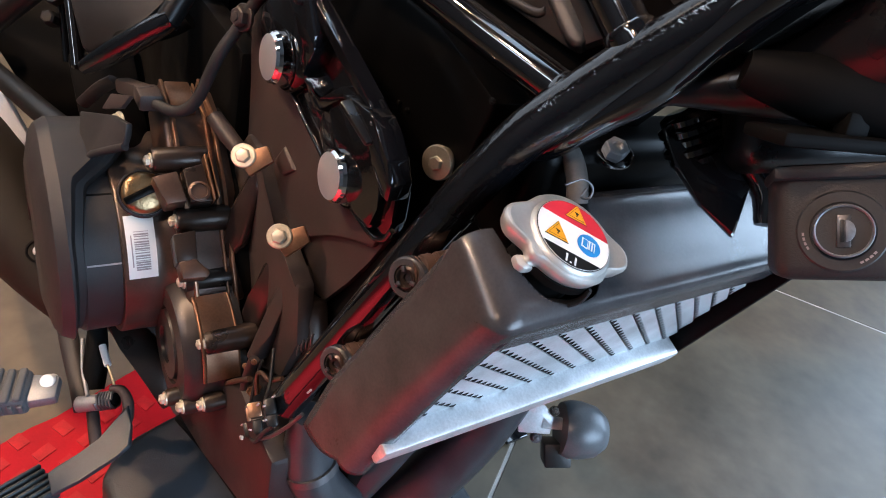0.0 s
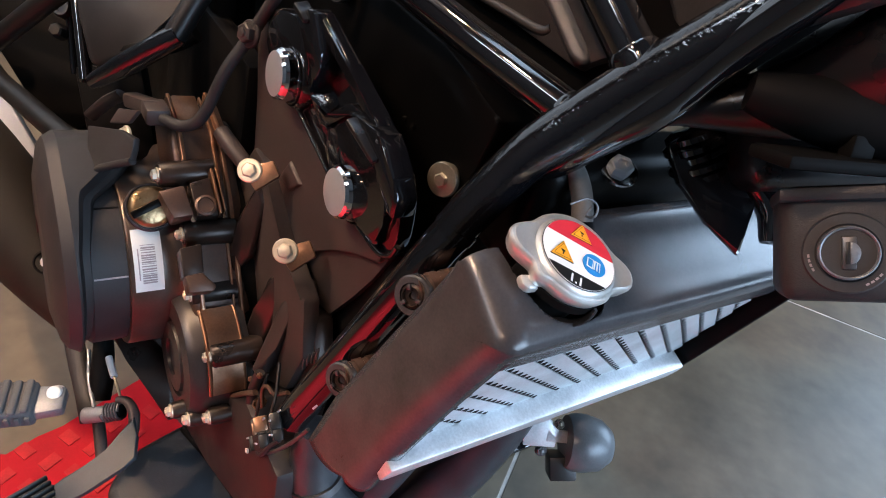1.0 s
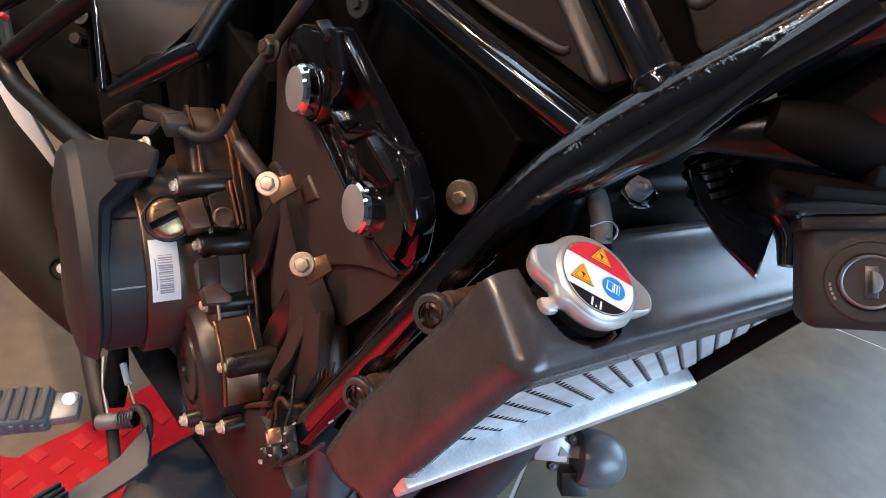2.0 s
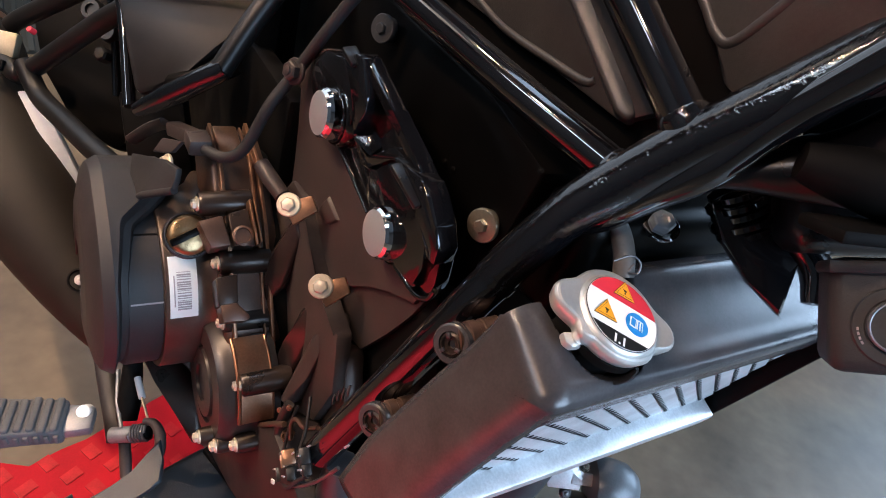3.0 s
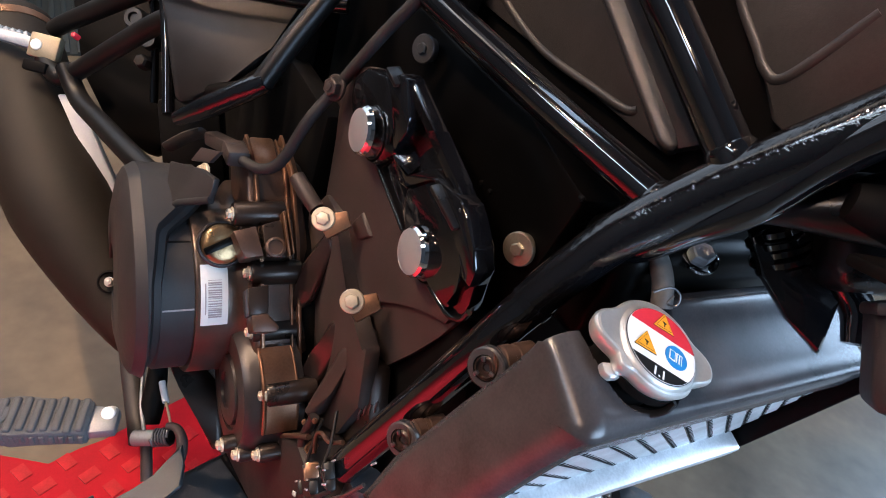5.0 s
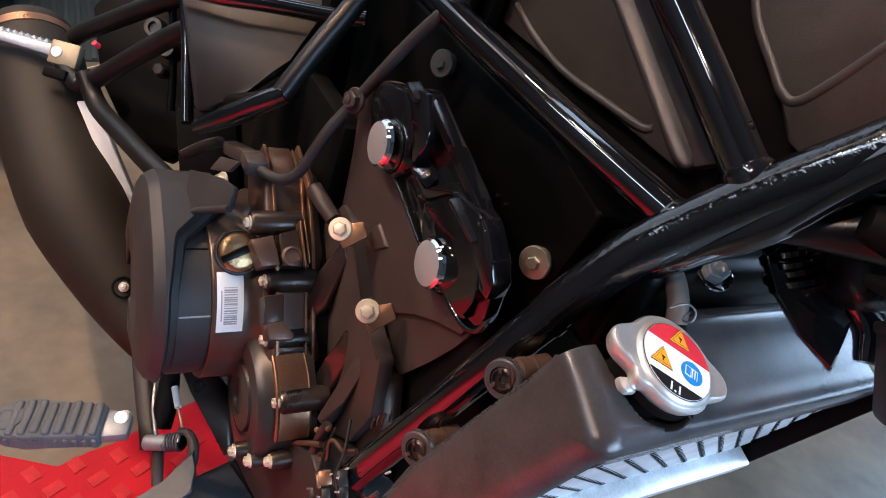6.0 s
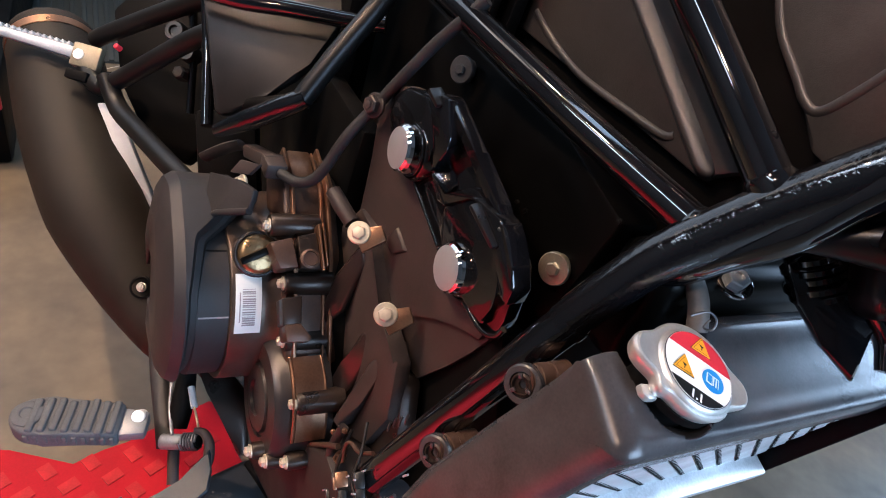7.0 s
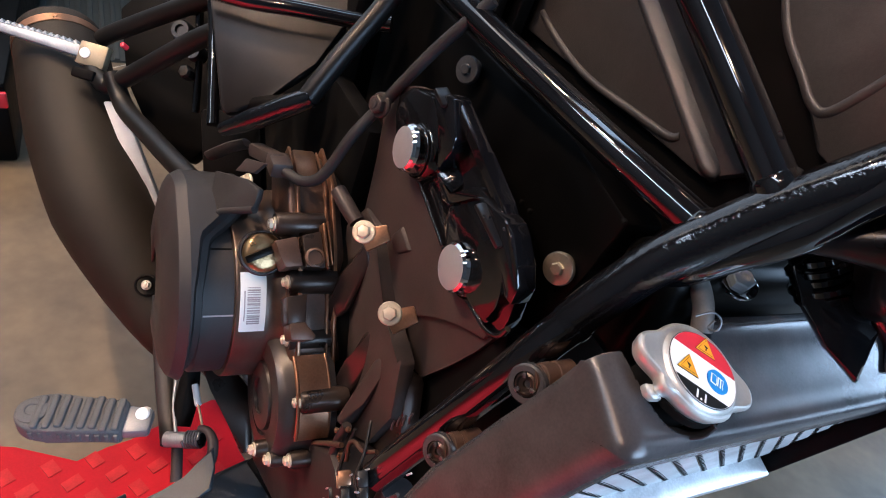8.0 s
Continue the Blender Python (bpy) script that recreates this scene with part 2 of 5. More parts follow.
def slab(name, lo, hi, mat, label, category, bevel=0.0):
    bm = fresh()
    c = [(a + b) / 2 for a, b in zip(lo, hi)]
    block(bm, c, [b - a for a, b in zip(lo, hi)], bevel)
    return tagged(part(name, bm, mat), label, category, kind="structure")


slab("wall_south", (-4, -3.6, 0), (4, -3.45, CEILING), WALL, "plain charcoal painted showroom wall", "wall")
for lo, hi in (((-4, 3.45, 0), (-0.55, 3.6, CEILING)), ((1.85, 3.45, 0), (4, 3.6, CEILING)), ((-0.55, 3.45, 0), (1.85, 3.6, 0.6)), ((-0.55, 3.45, 2.5), (1.85, 3.6, CEILING))):
    slab("wall_north", lo, hi, WALL, "charcoal wall round the shop window", "wall")
bm = fresh()
for x in (-0.53, 0.65, 1.83):
    block(bm, (x, 3.52, 1.55), (0.04, 0.05, 1.9), 0.004)
for z in (0.62, 2.48):
    block(bm, (0.65, 3.52, z), (2.3, 0.05, 0.04), 0.004)
tagged(part("window_3", bm, STEEL), "shop window with thin dark steel frame", "window", kind="structure")
slab("ceiling", (-4, -3.6, CEILING), (4, 3.6, CEILING + 0.1), CEIL, "dark painted showroom ceiling", "ceiling")
bm = fresh()
block(bm, (-2.6, 0, 0.5), (0.1, 6.9, 1.0))
for k in range(86):
    block(bm, (-2.54, -3.4 + k * 0.08, 0.49), (0.03, 0.04, 0.98), 0.006)
tagged(part("wall_west", bm, SHUTTER), "dark ribbed metal back wall", "wall", kind="structure")
for lo, hi in (((-2.65, -3.45, 1.0), (-2.55, -1.8, CEILING)), ((-2.65, 0.8, 1.0), (-2.55, 3.45, CEILING)), ((-2.65, -1.8, 2.5), (-2.55, 0.8, CEILING))):
    slab("wall_west", lo, hi, WALL, "charcoal wall round the rear window", "wall")
bm = fresh()
for y in (-1.78, -0.5, 0.78):
    block(bm, (-2.6, y, 1.75), (0.05, 0.04, 1.5), 0.004)
for z in (1.02, 2.48):
    block(bm, (-2.6, -0.5, z), (0.05, 2.5, 0.04), 0.004)
tagged(part("window_2", bm, STEEL), "rear window with thin dark steel frame", "window", kind="structure")
for lo, hi in (((3.0, -3.45, 0), (3.15, -0.4, CEILING)), ((3.0, 2.2, 0), (3.15, 3.45, CEILING)), ((3.0, -0.4, 0), (3.15, 2.2, 0.55)), ((3.0, -0.4, 2.45), (3.15, 2.2, CEILING))):
    slab("wall_east", lo, hi, WALL, "charcoal wall round the shop window", "wall")
bm = fresh()
for y in (-0.38, 0.9, 2.18):
    block(bm, (3.07, y, 1.5), (0.05, 0.04, 1.9), 0.004)
for z in (0.57, 2.43):
    block(bm, (3.07, 0.9, z), (0.05, 2.5, 0.04), 0.004)
tagged(part("window_1", bm, STEEL), "shop window with thin dark steel frame", "window", kind="structure")
# Housings for the four spots, all out of view.
for x, y in ((-1.0, -1.9), (0.5, -2.0), (0.7, -1.5), (-1.5, -0.9)):
    bm = fresh()
    lathe(bm, (x, y, CEILING), (0, 0, -1), [(0.12, 0), (0.12, 0.05), (0.1, 0.055), (0.1, 0.02)], 24)
    tagged(part("ceiling_spotlight", bm, WHITE), "unseen round white recessed ceiling spotlight", "lamp", "ceiling spots")
for x, y, w, h in ((-0.8, 1.45, 2.1, 1.3), (1.7, 2.3, 1.7, 1.3), (-1.9, -1.5, 0.6, 1.9), (-1.15, -0.05, 0.42, 1.58), (-0.45, -2.75, 2.3, 0.36)):
    panel = part("ceiling_light_panel", block(fresh(), (x, y, CEILING - 0.025), (w, h, 0.05), 0.01), WHITE)
    tagged(panel, "white rectangular ceiling light panel", "lamp", "ceiling panels")

# red tread mat beside and under the bike
bm = fresh()
RIM = [(-0.632 + 0.008 * math.sin(k * 1.7) + 0.005 * math.sin(k * 0.8), -2.2 + k * 0.06) for k in range(30)]
RIM += [(-0.621, -0.388), (-0.600, -0.351), (-0.582, -0.320), (-0.594, -0.286), (-0.599, -0.258), (-0.613, -0.224), (-0.634, -0.172), (-0.641, -0.152), (-0.636, -0.141), (-0.617, -0.139), (-0.550, -0.131), (-0.48, -0.11)]
prism(bm, [(0.40, -2.2), (0.38, -0.02), (0.16, 0.0), (-0.2, -0.06)] + RIM[::-1], (0, 0, 0.0), (1, 0, 0), (0, 1, 0), 0.006, 0.0)
mat = tagged(part("floor_mat", bm, REDMAT), "glossy red tread-plate mat on the tiles", "mat")
bm = fresh()
block(bm, (0, 0, 0), (0.021, 0.015, 0.0022))
first = part("tread_pad", bm, REDPAD, mat)
pad_mesh = first.data
bpy.data.objects.remove(first)
for i in range(12):
    for j in range(24):
        if (i + j) % 2:
            ob = new("tread_pad", pad_mesh)
            ob.parent = mat
            ob.matrix_local = pose(-0.578 + i * 0.0265, -0.70 + j * 0.0235, 0.0064, 0, 0, 28 if j % 2 else -62)

# low black display plinth with a red edge, behind
plinth = part("display_plinth", block(fresh(), (-1.86, -1.1, 0.083), (1.1, 1.36, 0.166), 0.01), INKY)
tagged(plinth, "low black display plinth with a red edge strip", "plinth")
part("edge_strip", block(fresh(), (-1.305, -1.1, 0.135), (0.012, 1.36, 0.03), 0.003), REDP, plinth, "bright red edge strip")

# dark ribbed rubber runner in front of the back wall
runner = part("rubber_runner", block(fresh(), (-2.16, 0.6, 0.003), (0.70, 3.2, 0.006)), RIBBED)
tagged(runner, "dark ribbed rubber floor runner by the back wall", "runner")
for k in range(40):
    part("runner_rib", block(fresh(), (-2.16, -0.98 + 0.03 * k, 0.0085), (0.70, 0.014, 0.006), 0.002), RIBBED, runner)

# ---- motorcycle: frame ----
bm = fresh()
tube(bm, [(-0.060, 0.050, 0.856), (-0.092, 0.025, 0.799), (-0.125, -0.002, 0.742), (-0.158, -0.030, 0.684), (-0.178, -0.046, 0.650), (-0.192, -0.060, 0.622), (-0.201, -0.073, 0.600), (-0.209, -0.086, 0.568), (-0.214, -0.094, 0.545)],
     [0.0140, 0.0140, 0.0140, 0.0135, 0.0132, 0.0130, 0.0126, 0.0122, 0.0120], 26, 6)
frame_part = part("frame", bm, PEEL, bike, "gloss black welded tubular steel frame")
part("down_tube", tube(fresh(), [(-0.212, -0.091, 0.551), (-0.216, -0.098, 0.532), (-0.223, -0.108, 0.496), (-0.235, -0.122, 0.441), (-0.247, -0.137, 0.386), (-0.2520, -0.1430, 0.3625)], 0.0117, 28, 6), GLOSS, frame_part)
part("tube_joint", tube(fresh(), [(-0.2125, -0.0917, 0.550), (-0.2135, -0.0935, 0.5445)], 0.0125, 28, 1), PEEL, frame_part)
for pts, r in (([(-0.190, -0.056, 0.620), (-0.31, -0.084, 0.634), (-0.47, -0.106, 0.652)], 0.0102),
               ([(-0.176, -0.044, 0.648), (-0.27, -0.064, 0.712), (-0.40, -0.078, 0.79)], 0.0112)):
    part("frame_tube", tube(fresh(), pts, r, 18, 6), GLOSS, frame_part)
part("frame_tube", tube(fresh(), [(-0.545, -0.218, 0.468), (-0.520, -0.200, 0.494), (-0.496, -0.180, 0.522), (-0.486, -0.168, 0.536)], [0.0062, 0.0092, 0.0090, 0.0075], 18, 5), PEEL, frame_part)
part("frame_tube", tube(fresh(), [(-0.489, -0.172, 0.530), (-0.496, -0.150, 0.568), (-0.509, -0.117, 0.617), (-0.53, -0.08, 0.68)], 0.0086, 18, 5), TUBING, frame_part, "satin black rubber-sleeved frame tube")
for o, ax, r in (((-0.2035, -0.0600, 0.6213), (-0.98, -0.16, 0.11), 0.0108), ((-0.1905, -0.0465, 0.6578), (-0.82, -0.12, 0.55), 0.0116)):
    bm = fresh()
    lathe(bm, o, ax, [(r + 0.0010, -0.010), (r + 0.0014, -0.004), (r + 0.0012, -0.001), (r + 0.0003, 0.001), (r - 0.002, 0.0012)], 28)
    part("weld_collar", bm, GLOSS, frame_part)
bm = fresh()
tube(bm, [(-0.2008, -0.0648, 0.5854), (-0.1973, -0.0635, 0.5902), (-0.1910, -0.0592, 0.5999), (-0.1821, -0.0524, 0.6180), (-0.1678, -0.0432, 0.6423), (-0.1577, -0.0362, 0.6685), (-0.1452, -0.0317, 0.6917), (-0.1300, -0.0284, 0.7180)],
     [0.0018, 0.0046, 0.0064, 0.0083, 0.0100, 0.0096, 0.0090, 0.0092], 24, 6)
part("headstock_gusset", bm, GLOSS, frame_part)
bm = fresh()
tube(bm, [(-0.1704, -0.0359, 0.6334), (-0.1648, -0.0309, 0.6393), (-0.1585, -0.0198, 0.6468), (-0.1442, -0.0054, 0.6566), (-0.1267, 0.0039, 0.6706), (-0.1062, 0.0085, 0.6961), (-0.0780, 0.0180, 0.7400)],
     [0.0023, 0.0047, 0.0101, 0.0150, 0.0205, 0.0260, 0.0300], 24, 6)
part("headstock_fairing", bm, SHEEN, frame_part)
bm = fresh()
tube(bm, [(-0.140, -0.030, 0.664), (-0.118, -0.012, 0.667), (-0.095, 0.012, 0.672), (-0.075, 0.045, 0.68)], [0.008, 0.014, 0.018, 0.02], 20, 6)
block(bm, (-0.090, 0.010, 0.6565), (0.028, 0.11, 0.006), 0.002, (0.85, -0.45, 0.28), (0.45, 0.88, 0.15))
block(bm, (-0.098, -0.010, 0.661), (0.008, 0.010, 0.010), 0.001, (0.85, -0.45, 0.28), (0.45, 0.88, 0.15))
block(bm, (-0.091, 0.003, 0.662), (0.008, 0.006, 0.010), 0.001, (0.85, -0.45, 0.28), (0.45, 0.88, 0.15))
part("steering_stop", bm, DARK, frame_part)
bm = fresh()
block(bm, (-0.122, 0.092, 0.652), (0.17, 0.06, 0.05), 0.012, (0.512, 0.812, 0.278), (-0.609, 0.115, 0.784), 3)
part("headstock_casting", bm, SHEEN, frame_part)
# Unseen block added to stop the window reflecting in the shroud top.
bm = fresh()
prism(bm, [(-0.136, 0.125), (-0.133, 0.20), (-0.110, 0.34), (-0.06, 0.36), (-0.02, 0.24), (-0.03, 0.12)], (0, 0, 0.612), (1, 0, 0), (0, 1, 0), 0.15, 0.012, 3)
part("unseen_light_blocker", bm, SHEEN, frame_part, "unseen black block that keeps window light off the shroud top")
part("inner_gusset", tube(fresh(), [(-0.190, 0.068, 0.652), (-0.172, 0.078, 0.672), (-0.140, 0.095, 0.700), (-0.100, 0.115, 0.735)], [0.006, 0.018, 0.026, 0.028], 20, 5), SHEEN, frame_part)
# Black mass by the tank, added to block ceiling reflections on the shroud.
part("cowl_light_blocker", tube(fresh(), [(-0.20, 0.150, 0.735), (-0.14, 0.165, 0.745), (-0.06, 0.185, 0.765), (0.04, 0.205, 0.800), (0.09, 0.215, 0.815)], [0.030, 0.062, 0.078, 0.072, 0.030], 28, 6), SHEEN, frame_part, "black cowl by the tank, added to block ceiling reflections")

# inner panels
INNER = [(-0.62, 0.625), (-0.30, 0.615), (-0.232, 0.600), (-0.240, 0.56), (-0.262, 0.44), (-0.32, 0.40), (-0.60, 0.44)]
battery_case = part("battery_case", side_plate(fresh(), INNER, -0.04, 0.03, 0.003), INKY, bike, "shiny black inner side case with small screws")
for o, r, mat in (((-0.2545, -0.0765, 0.5505), 0.0106, BRASS), ((-0.425, -0.078, 0.602), 0.0105, STEEL)):
    bm = fresh()
    lathe(bm, o, (0.35, -0.90, 0.12), [(r * 0.8, -0.008), (r * 0.8, 0), (r, 0.0004), (r, 0.0022), (r * 0.93, 0.0032), (r * 0.45, 0.0034)], 32)
    lathe(bm, o, (0.35, -0.90, 0.12), [(r * 0.42, 0.003), (r * 0.42, 0.005), (r * 0.34, 0.0058)], 6)
    part("washer_screw", bm, mat, battery_case)
for x, z in ((-0.3171, 0.5567), (-0.3060, 0.5573), (-0.235, 0.60)):
    hexbolt(battery_case, (x, -0.071, z), (0.4, -0.8, 0.4), 0.0014, INKY, "small_screw", 1.4)

# Body darker than its panels: shade behind the tubes put into its colour.
airbox = part("airbox", side_plate(fresh(), [(-0.60, 0.56), (-0.235, 0.56), (-0.15, 0.70), (-0.10, 0.80), (-0.12, 0.92), (-0.44, 0.92), (-0.47, 0.66), (-0.60, 0.62)], 0.03, 0.045, 0.004), DARK, bike, "plastic air box behind the frame tubes, body near-black as painted shade")
for outline in ([(-0.52, 0.636), (-0.24, 0.628), (-0.212, 0.650), (-0.327, 0.73), (-0.40, 0.78), (-0.52, 0.82)],
                [(-0.285, 0.745), (-0.225, 0.700), (-0.195, 0.672), (-0.17, 0.668), (-0.08, 0.74), (-0.10, 0.90), (-0.30, 0.90)]):
    part("side_panel", side_plate(fresh(), outline, -0.012, 0.012, 0.004), AIRBOX, airbox)
for pts, r in (([(-0.440, -0.0232, 0.652), (-0.4053, -0.0232, 0.6413), (-0.3624, -0.0232, 0.6340), (-0.3045, -0.0232, 0.6347), (-0.2760, -0.0230, 0.6360), (-0.2690, -0.0222, 0.6400)], 0.0030),
               ([(-0.268, -0.0205, 0.742), (-0.246, -0.0220, 0.715), (-0.222, -0.0222, 0.698), (-0.212, -0.0222, 0.691), (-0.202, -0.0222, 0.690), (-0.192, -0.0222, 0.705), (-0.18, -0.0215, 0.73)], 0.0032)):
    part("raised_border", tube(fresh(), pts, r, 12, 6), AIRBOX, airbox)
d = Vector((0.085, 0, -0.0481)).normalized()
n = Vector((0.45, -0.77, 0.45))
n = (n - d * n.dot(d)).normalized()
part("moulded_edge", prism(fresh(), [(-0.060, -0.0065), (0.088, -0.0065), (0.096, -0.003), (0.096, 0.003), (0.088, 0.0065), (-0.060, 0.0065)], Vector((-0.3158, -0.0250, 0.6817)) - n * 0.010, d, n.cross(d), 0.012, 0.003, 3), AIRBOX, airbox)
# Added near-black block stands for the dark space behind the tubes.
part("shade_block", block(fresh(), (-0.30, 0.03, 0.47), (0.10, 0.15, 0.18), 0.01), DARK, airbox)

# Near-black sheet paints the shaded void in front of the rear wheel.
part("shade_liner", side_plate(fresh(), [(-0.70, 0.40), (-0.45, 0.40), (-0.45, 0.72), (-0.70, 0.72)], -0.050, 0.008, 0.002), DARK, battery_case)

# Near-black plate paints shade over the gap behind the clutch guard.
part("shade_backing", side_plate(fresh(), [(-0.72, 0.28), (-0.50, 0.28), (-0.47, 0.42), (-0.47, 0.52), (-0.72, 0.52)], -0.100, 0.02, 0.004), DARK, battery_case)

# bracket with two chrome caps
HO, HU, HV = Vector((-0.335, -0.118, 0.537)), Vector((0.9929, 0.1191, 0)), Vector((0, 0, 1))
HN = HU.cross(HV)


def on_hanger(outline, top, depth, bevel=0.0, taper=1.0):
    """A plate on the hanger's face, its outer face top metres proud of it."""
    return prism(fresh(), outline[::-1] if sum(a[0] * b[1] - b[0] * a[1] for a, b in zip(outline, outline[1:] + outline[:1])) < 0 else outline, HO + HN * (top - depth), HU, HV, depth, bevel, 2, taper)


def hanger_at(a, b, h):
    return HO + HU * a + HV * b + HN * h


HANGER = [(-0.0906, 0.0217), (-0.0923, 0.0361), (-0.0782, 0.0497), (-0.0539, 0.0576), (-0.0386, 0.0643), (-0.0290, 0.0639), (0.0090, 0.0472), (0.0417, 0.0345), (0.0543, 0.0283), (0.0638, 0.0241), (0.0775, 0.0107), (0.0873, -0.0023), (0.0903, -0.0215), (0.0891, -0.0343), (0.0794, -0.0394), (0.0602, -0.0360), (0.0473, -0.0340), (0.0154, -0.0222), (-0.0171, -0.0079), (-0.0470, 0.0053), (-0.0736, -0.0031)]
hanger = part("engine_hanger", on_hanger(HANGER, -0.003, 0.012, 0.002), CAST, bike, "gloss black cast engine hanger bracket")
for name, outline, top, depth, bevel in (
        ("upper_face", [(-0.0802, 0.0393), (-0.0684, 0.0529), (-0.0472, 0.0580), (-0.0330, 0.0482), (-0.0224, 0.0338), (-0.0212, 0.0201), (-0.0269, 0.0117), (-0.0383, 0.0103), (-0.0643, 0.0021), (-0.0808, 0.0263)], 0.003, 0.008, 0.0022),
        ("rib", [(-0.0345, 0.0634), (-0.0202, 0.0715), (-0.0138, 0.0710), (0.0006, 0.0519), (0.0019, 0.0432), (-0.0010, 0.0357), (-0.0049, 0.0295), (-0.0063, 0.0239), (-0.0106, 0.0402), (-0.0208, 0.0540)], 0.011, 0.015, 0.0040),
        ("rib", [(-0.0197, 0.0681), (-0.0161, 0.0705), (0.0207, 0.0547), (0.0544, 0.0403), (0.0637, 0.0351), (0.0619, 0.0313), (0.0541, 0.0335), (0.0197, 0.0485), (-0.0025, 0.0561), (-0.0051, 0.0589)], 0.006, 0.011, 0.0014),
        ("rib", [(-0.0116, 0.0207), (-0.0102, 0.0265), (0.0033, 0.0168), (0.0096, 0.0158), (0.0254, 0.0333), (0.0324, 0.0370), (0.0445, 0.0367), (0.0423, 0.0318), (0.0307, 0.0299), (0.0129, 0.0105), (0.0041, 0.0088)], 0.0062, 0.010, 0.0012),
        ("lower_face", [(0.0102, 0.0091), (0.0279, 0.0293), (0.0459, 0.0290), (0.0573, 0.0249), (0.0688, 0.0132), (0.0770, 0.0031), (0.0828, -0.0039), (0.0803, -0.0154), (0.0821, -0.0294), (0.0779, -0.0332), (0.0616, -0.0275), (0.0483, -0.0283), (0.0236, -0.0156), (0.0113, -0.0065)], 0.004, 0.009, 0.0024),
        ("rib", [(0.0342, 0.0322), (0.0414, 0.0360), (0.0650, 0.0373), (0.0686, 0.0360), (0.0753, 0.0331), (0.0882, 0.0204), (0.0960, 0.0108), (0.0966, -0.0008), (0.0876, 0.0000), (0.0800, 0.0102), (0.0708, 0.0192), (0.0623, 0.0268), (0.0529, 0.0319)], 0.0105, 0.0155, 0.0042)):
    part(name, on_hanger(outline, top, depth, bevel), CAST, hanger)
part("edge_bead", tube(fresh(), [hanger_at(a, b, -0.002) for a, b in ((0.0150, -0.0225), (0.0300, -0.0285), (0.0466, -0.0335), (0.0631, -0.0365), (0.0790, -0.0385), (0.0900, -0.0330), (0.0935, -0.0240))], 0.0022, 10, 5), CAST, hanger)
part("edge_bead", tube(fresh(), [hanger_at(a, b, -0.001) for a, b in ((-0.0490, 0.0055), (-0.0300, -0.0020), (-0.0120, -0.0100), (0.0140, -0.0215))], 0.0016, 10, 5), CAST, hanger)
# Added tube along the outer edge that catches a thin bright highlight.
part("edge_bead", tube(fresh(), [hanger_at(a, b, 0.003) for a, b in ((-0.0114, 0.0644), (0.0032, 0.0581), (0.0238, 0.0481), (0.0416, 0.0394), (0.0552, 0.0345), (0.0661, 0.0299), (0.0799, 0.0207), (0.0917, 0.0080))], [0.0016, 0.0022, 0.0024, 0.0024, 0.0024, 0.0024, 0.0022, 0.0016], 12, 5), PEEL, hanger)
# sloping walls and facets of the casting, tilted to mirror the lamps as highlights
for name, at, normal, wide, high in (("pocket_wall", (0.0010, 0.0245, 0.002), (0.54, -0.60, 0.59), 0.017, 0.014), ("highlight_facet", (-0.0030, 0.0520, 0.0085), (0.58, -0.54, 0.62), 0.007, 0.005), ("highlight_facet", (0.0705, 0.0335, 0.0085), (0.58, -0.54, 0.62), 0.008, 0.006),
                                     ("highlight_facet", (0.0585, 0.0300, 0.0108), (0.41, -0.16, 0.90), 0.030, 0.010), ("highlight_facet", (-0.0245, 0.0690, 0.0100), (0.41, -0.12, 0.90), 0.014, 0.010)):
    n = Vector(normal).normalized()
    u = (HU - n * HU.dot(n)).normalized()
    part(name, block(fresh(), hanger_at(*at) - n * 0.002, (wide, high, 0.004), 0.0014, u, n.cross(u)), PEEL if name == "pocket_wall" else SHEEN, hanger)
for x, y, z in ((-0.378, -0.1255, 0.5557), (-0.293, -0.1130, 0.5189)):
    bm = fresh()
    lathe(bm, (x, y, z), RIGHT, [(0.0245, -0.016), (0.0240, -0.007), (0.0222, -0.004), (0.0212, -0.001), (0.0200, 0.0), (0.0192, -0.001), (0.0188, 0.001), (0.0180, 0.0015)], 40)
    part("collar", bm, CAST, hanger)
    bm = fresh()
    lathe(bm, (x, y, z), (0.0, -0.998, 0.05), [(0.0165, -0.003), (0.0172, 0.001), (0.0172, 0.0075), (0.0162, 0.0098), (0.0150, 0.0110), (0.0146, 0.0114), (0.0145, 0.0108)], 44)
    part("bolt_cap", bm, CHROME, hanger, "flat-faced chrome bolt cap", 14)
    part("cap_face", lathe(fresh(), (x, y, z), (0.0, -0.998, 0.05), [(0.0147, 0.009), (0.0147, 0.0112), (0.0140, 0.0116), (0.0005, 0.0116)], 44), CAPFACE, hanger, "bright flat steel face")

# ---- engine ----
# Core block near-black: the shade behind the covers is in its colour.
engine = part("engine", side_plate(fresh(), [(-0.55, 0.25), (-0.56, 0.43), (-0.50, 0.455), (-0.43, 0.425), (-0.39, 0.385), (-0.365, 0.34), (-0.365, 0.25), (-0.40, 0.21)], 0.10, 0.24, 0.012), DARK, bike, "dark brown single-cylinder engine with bolted covers")
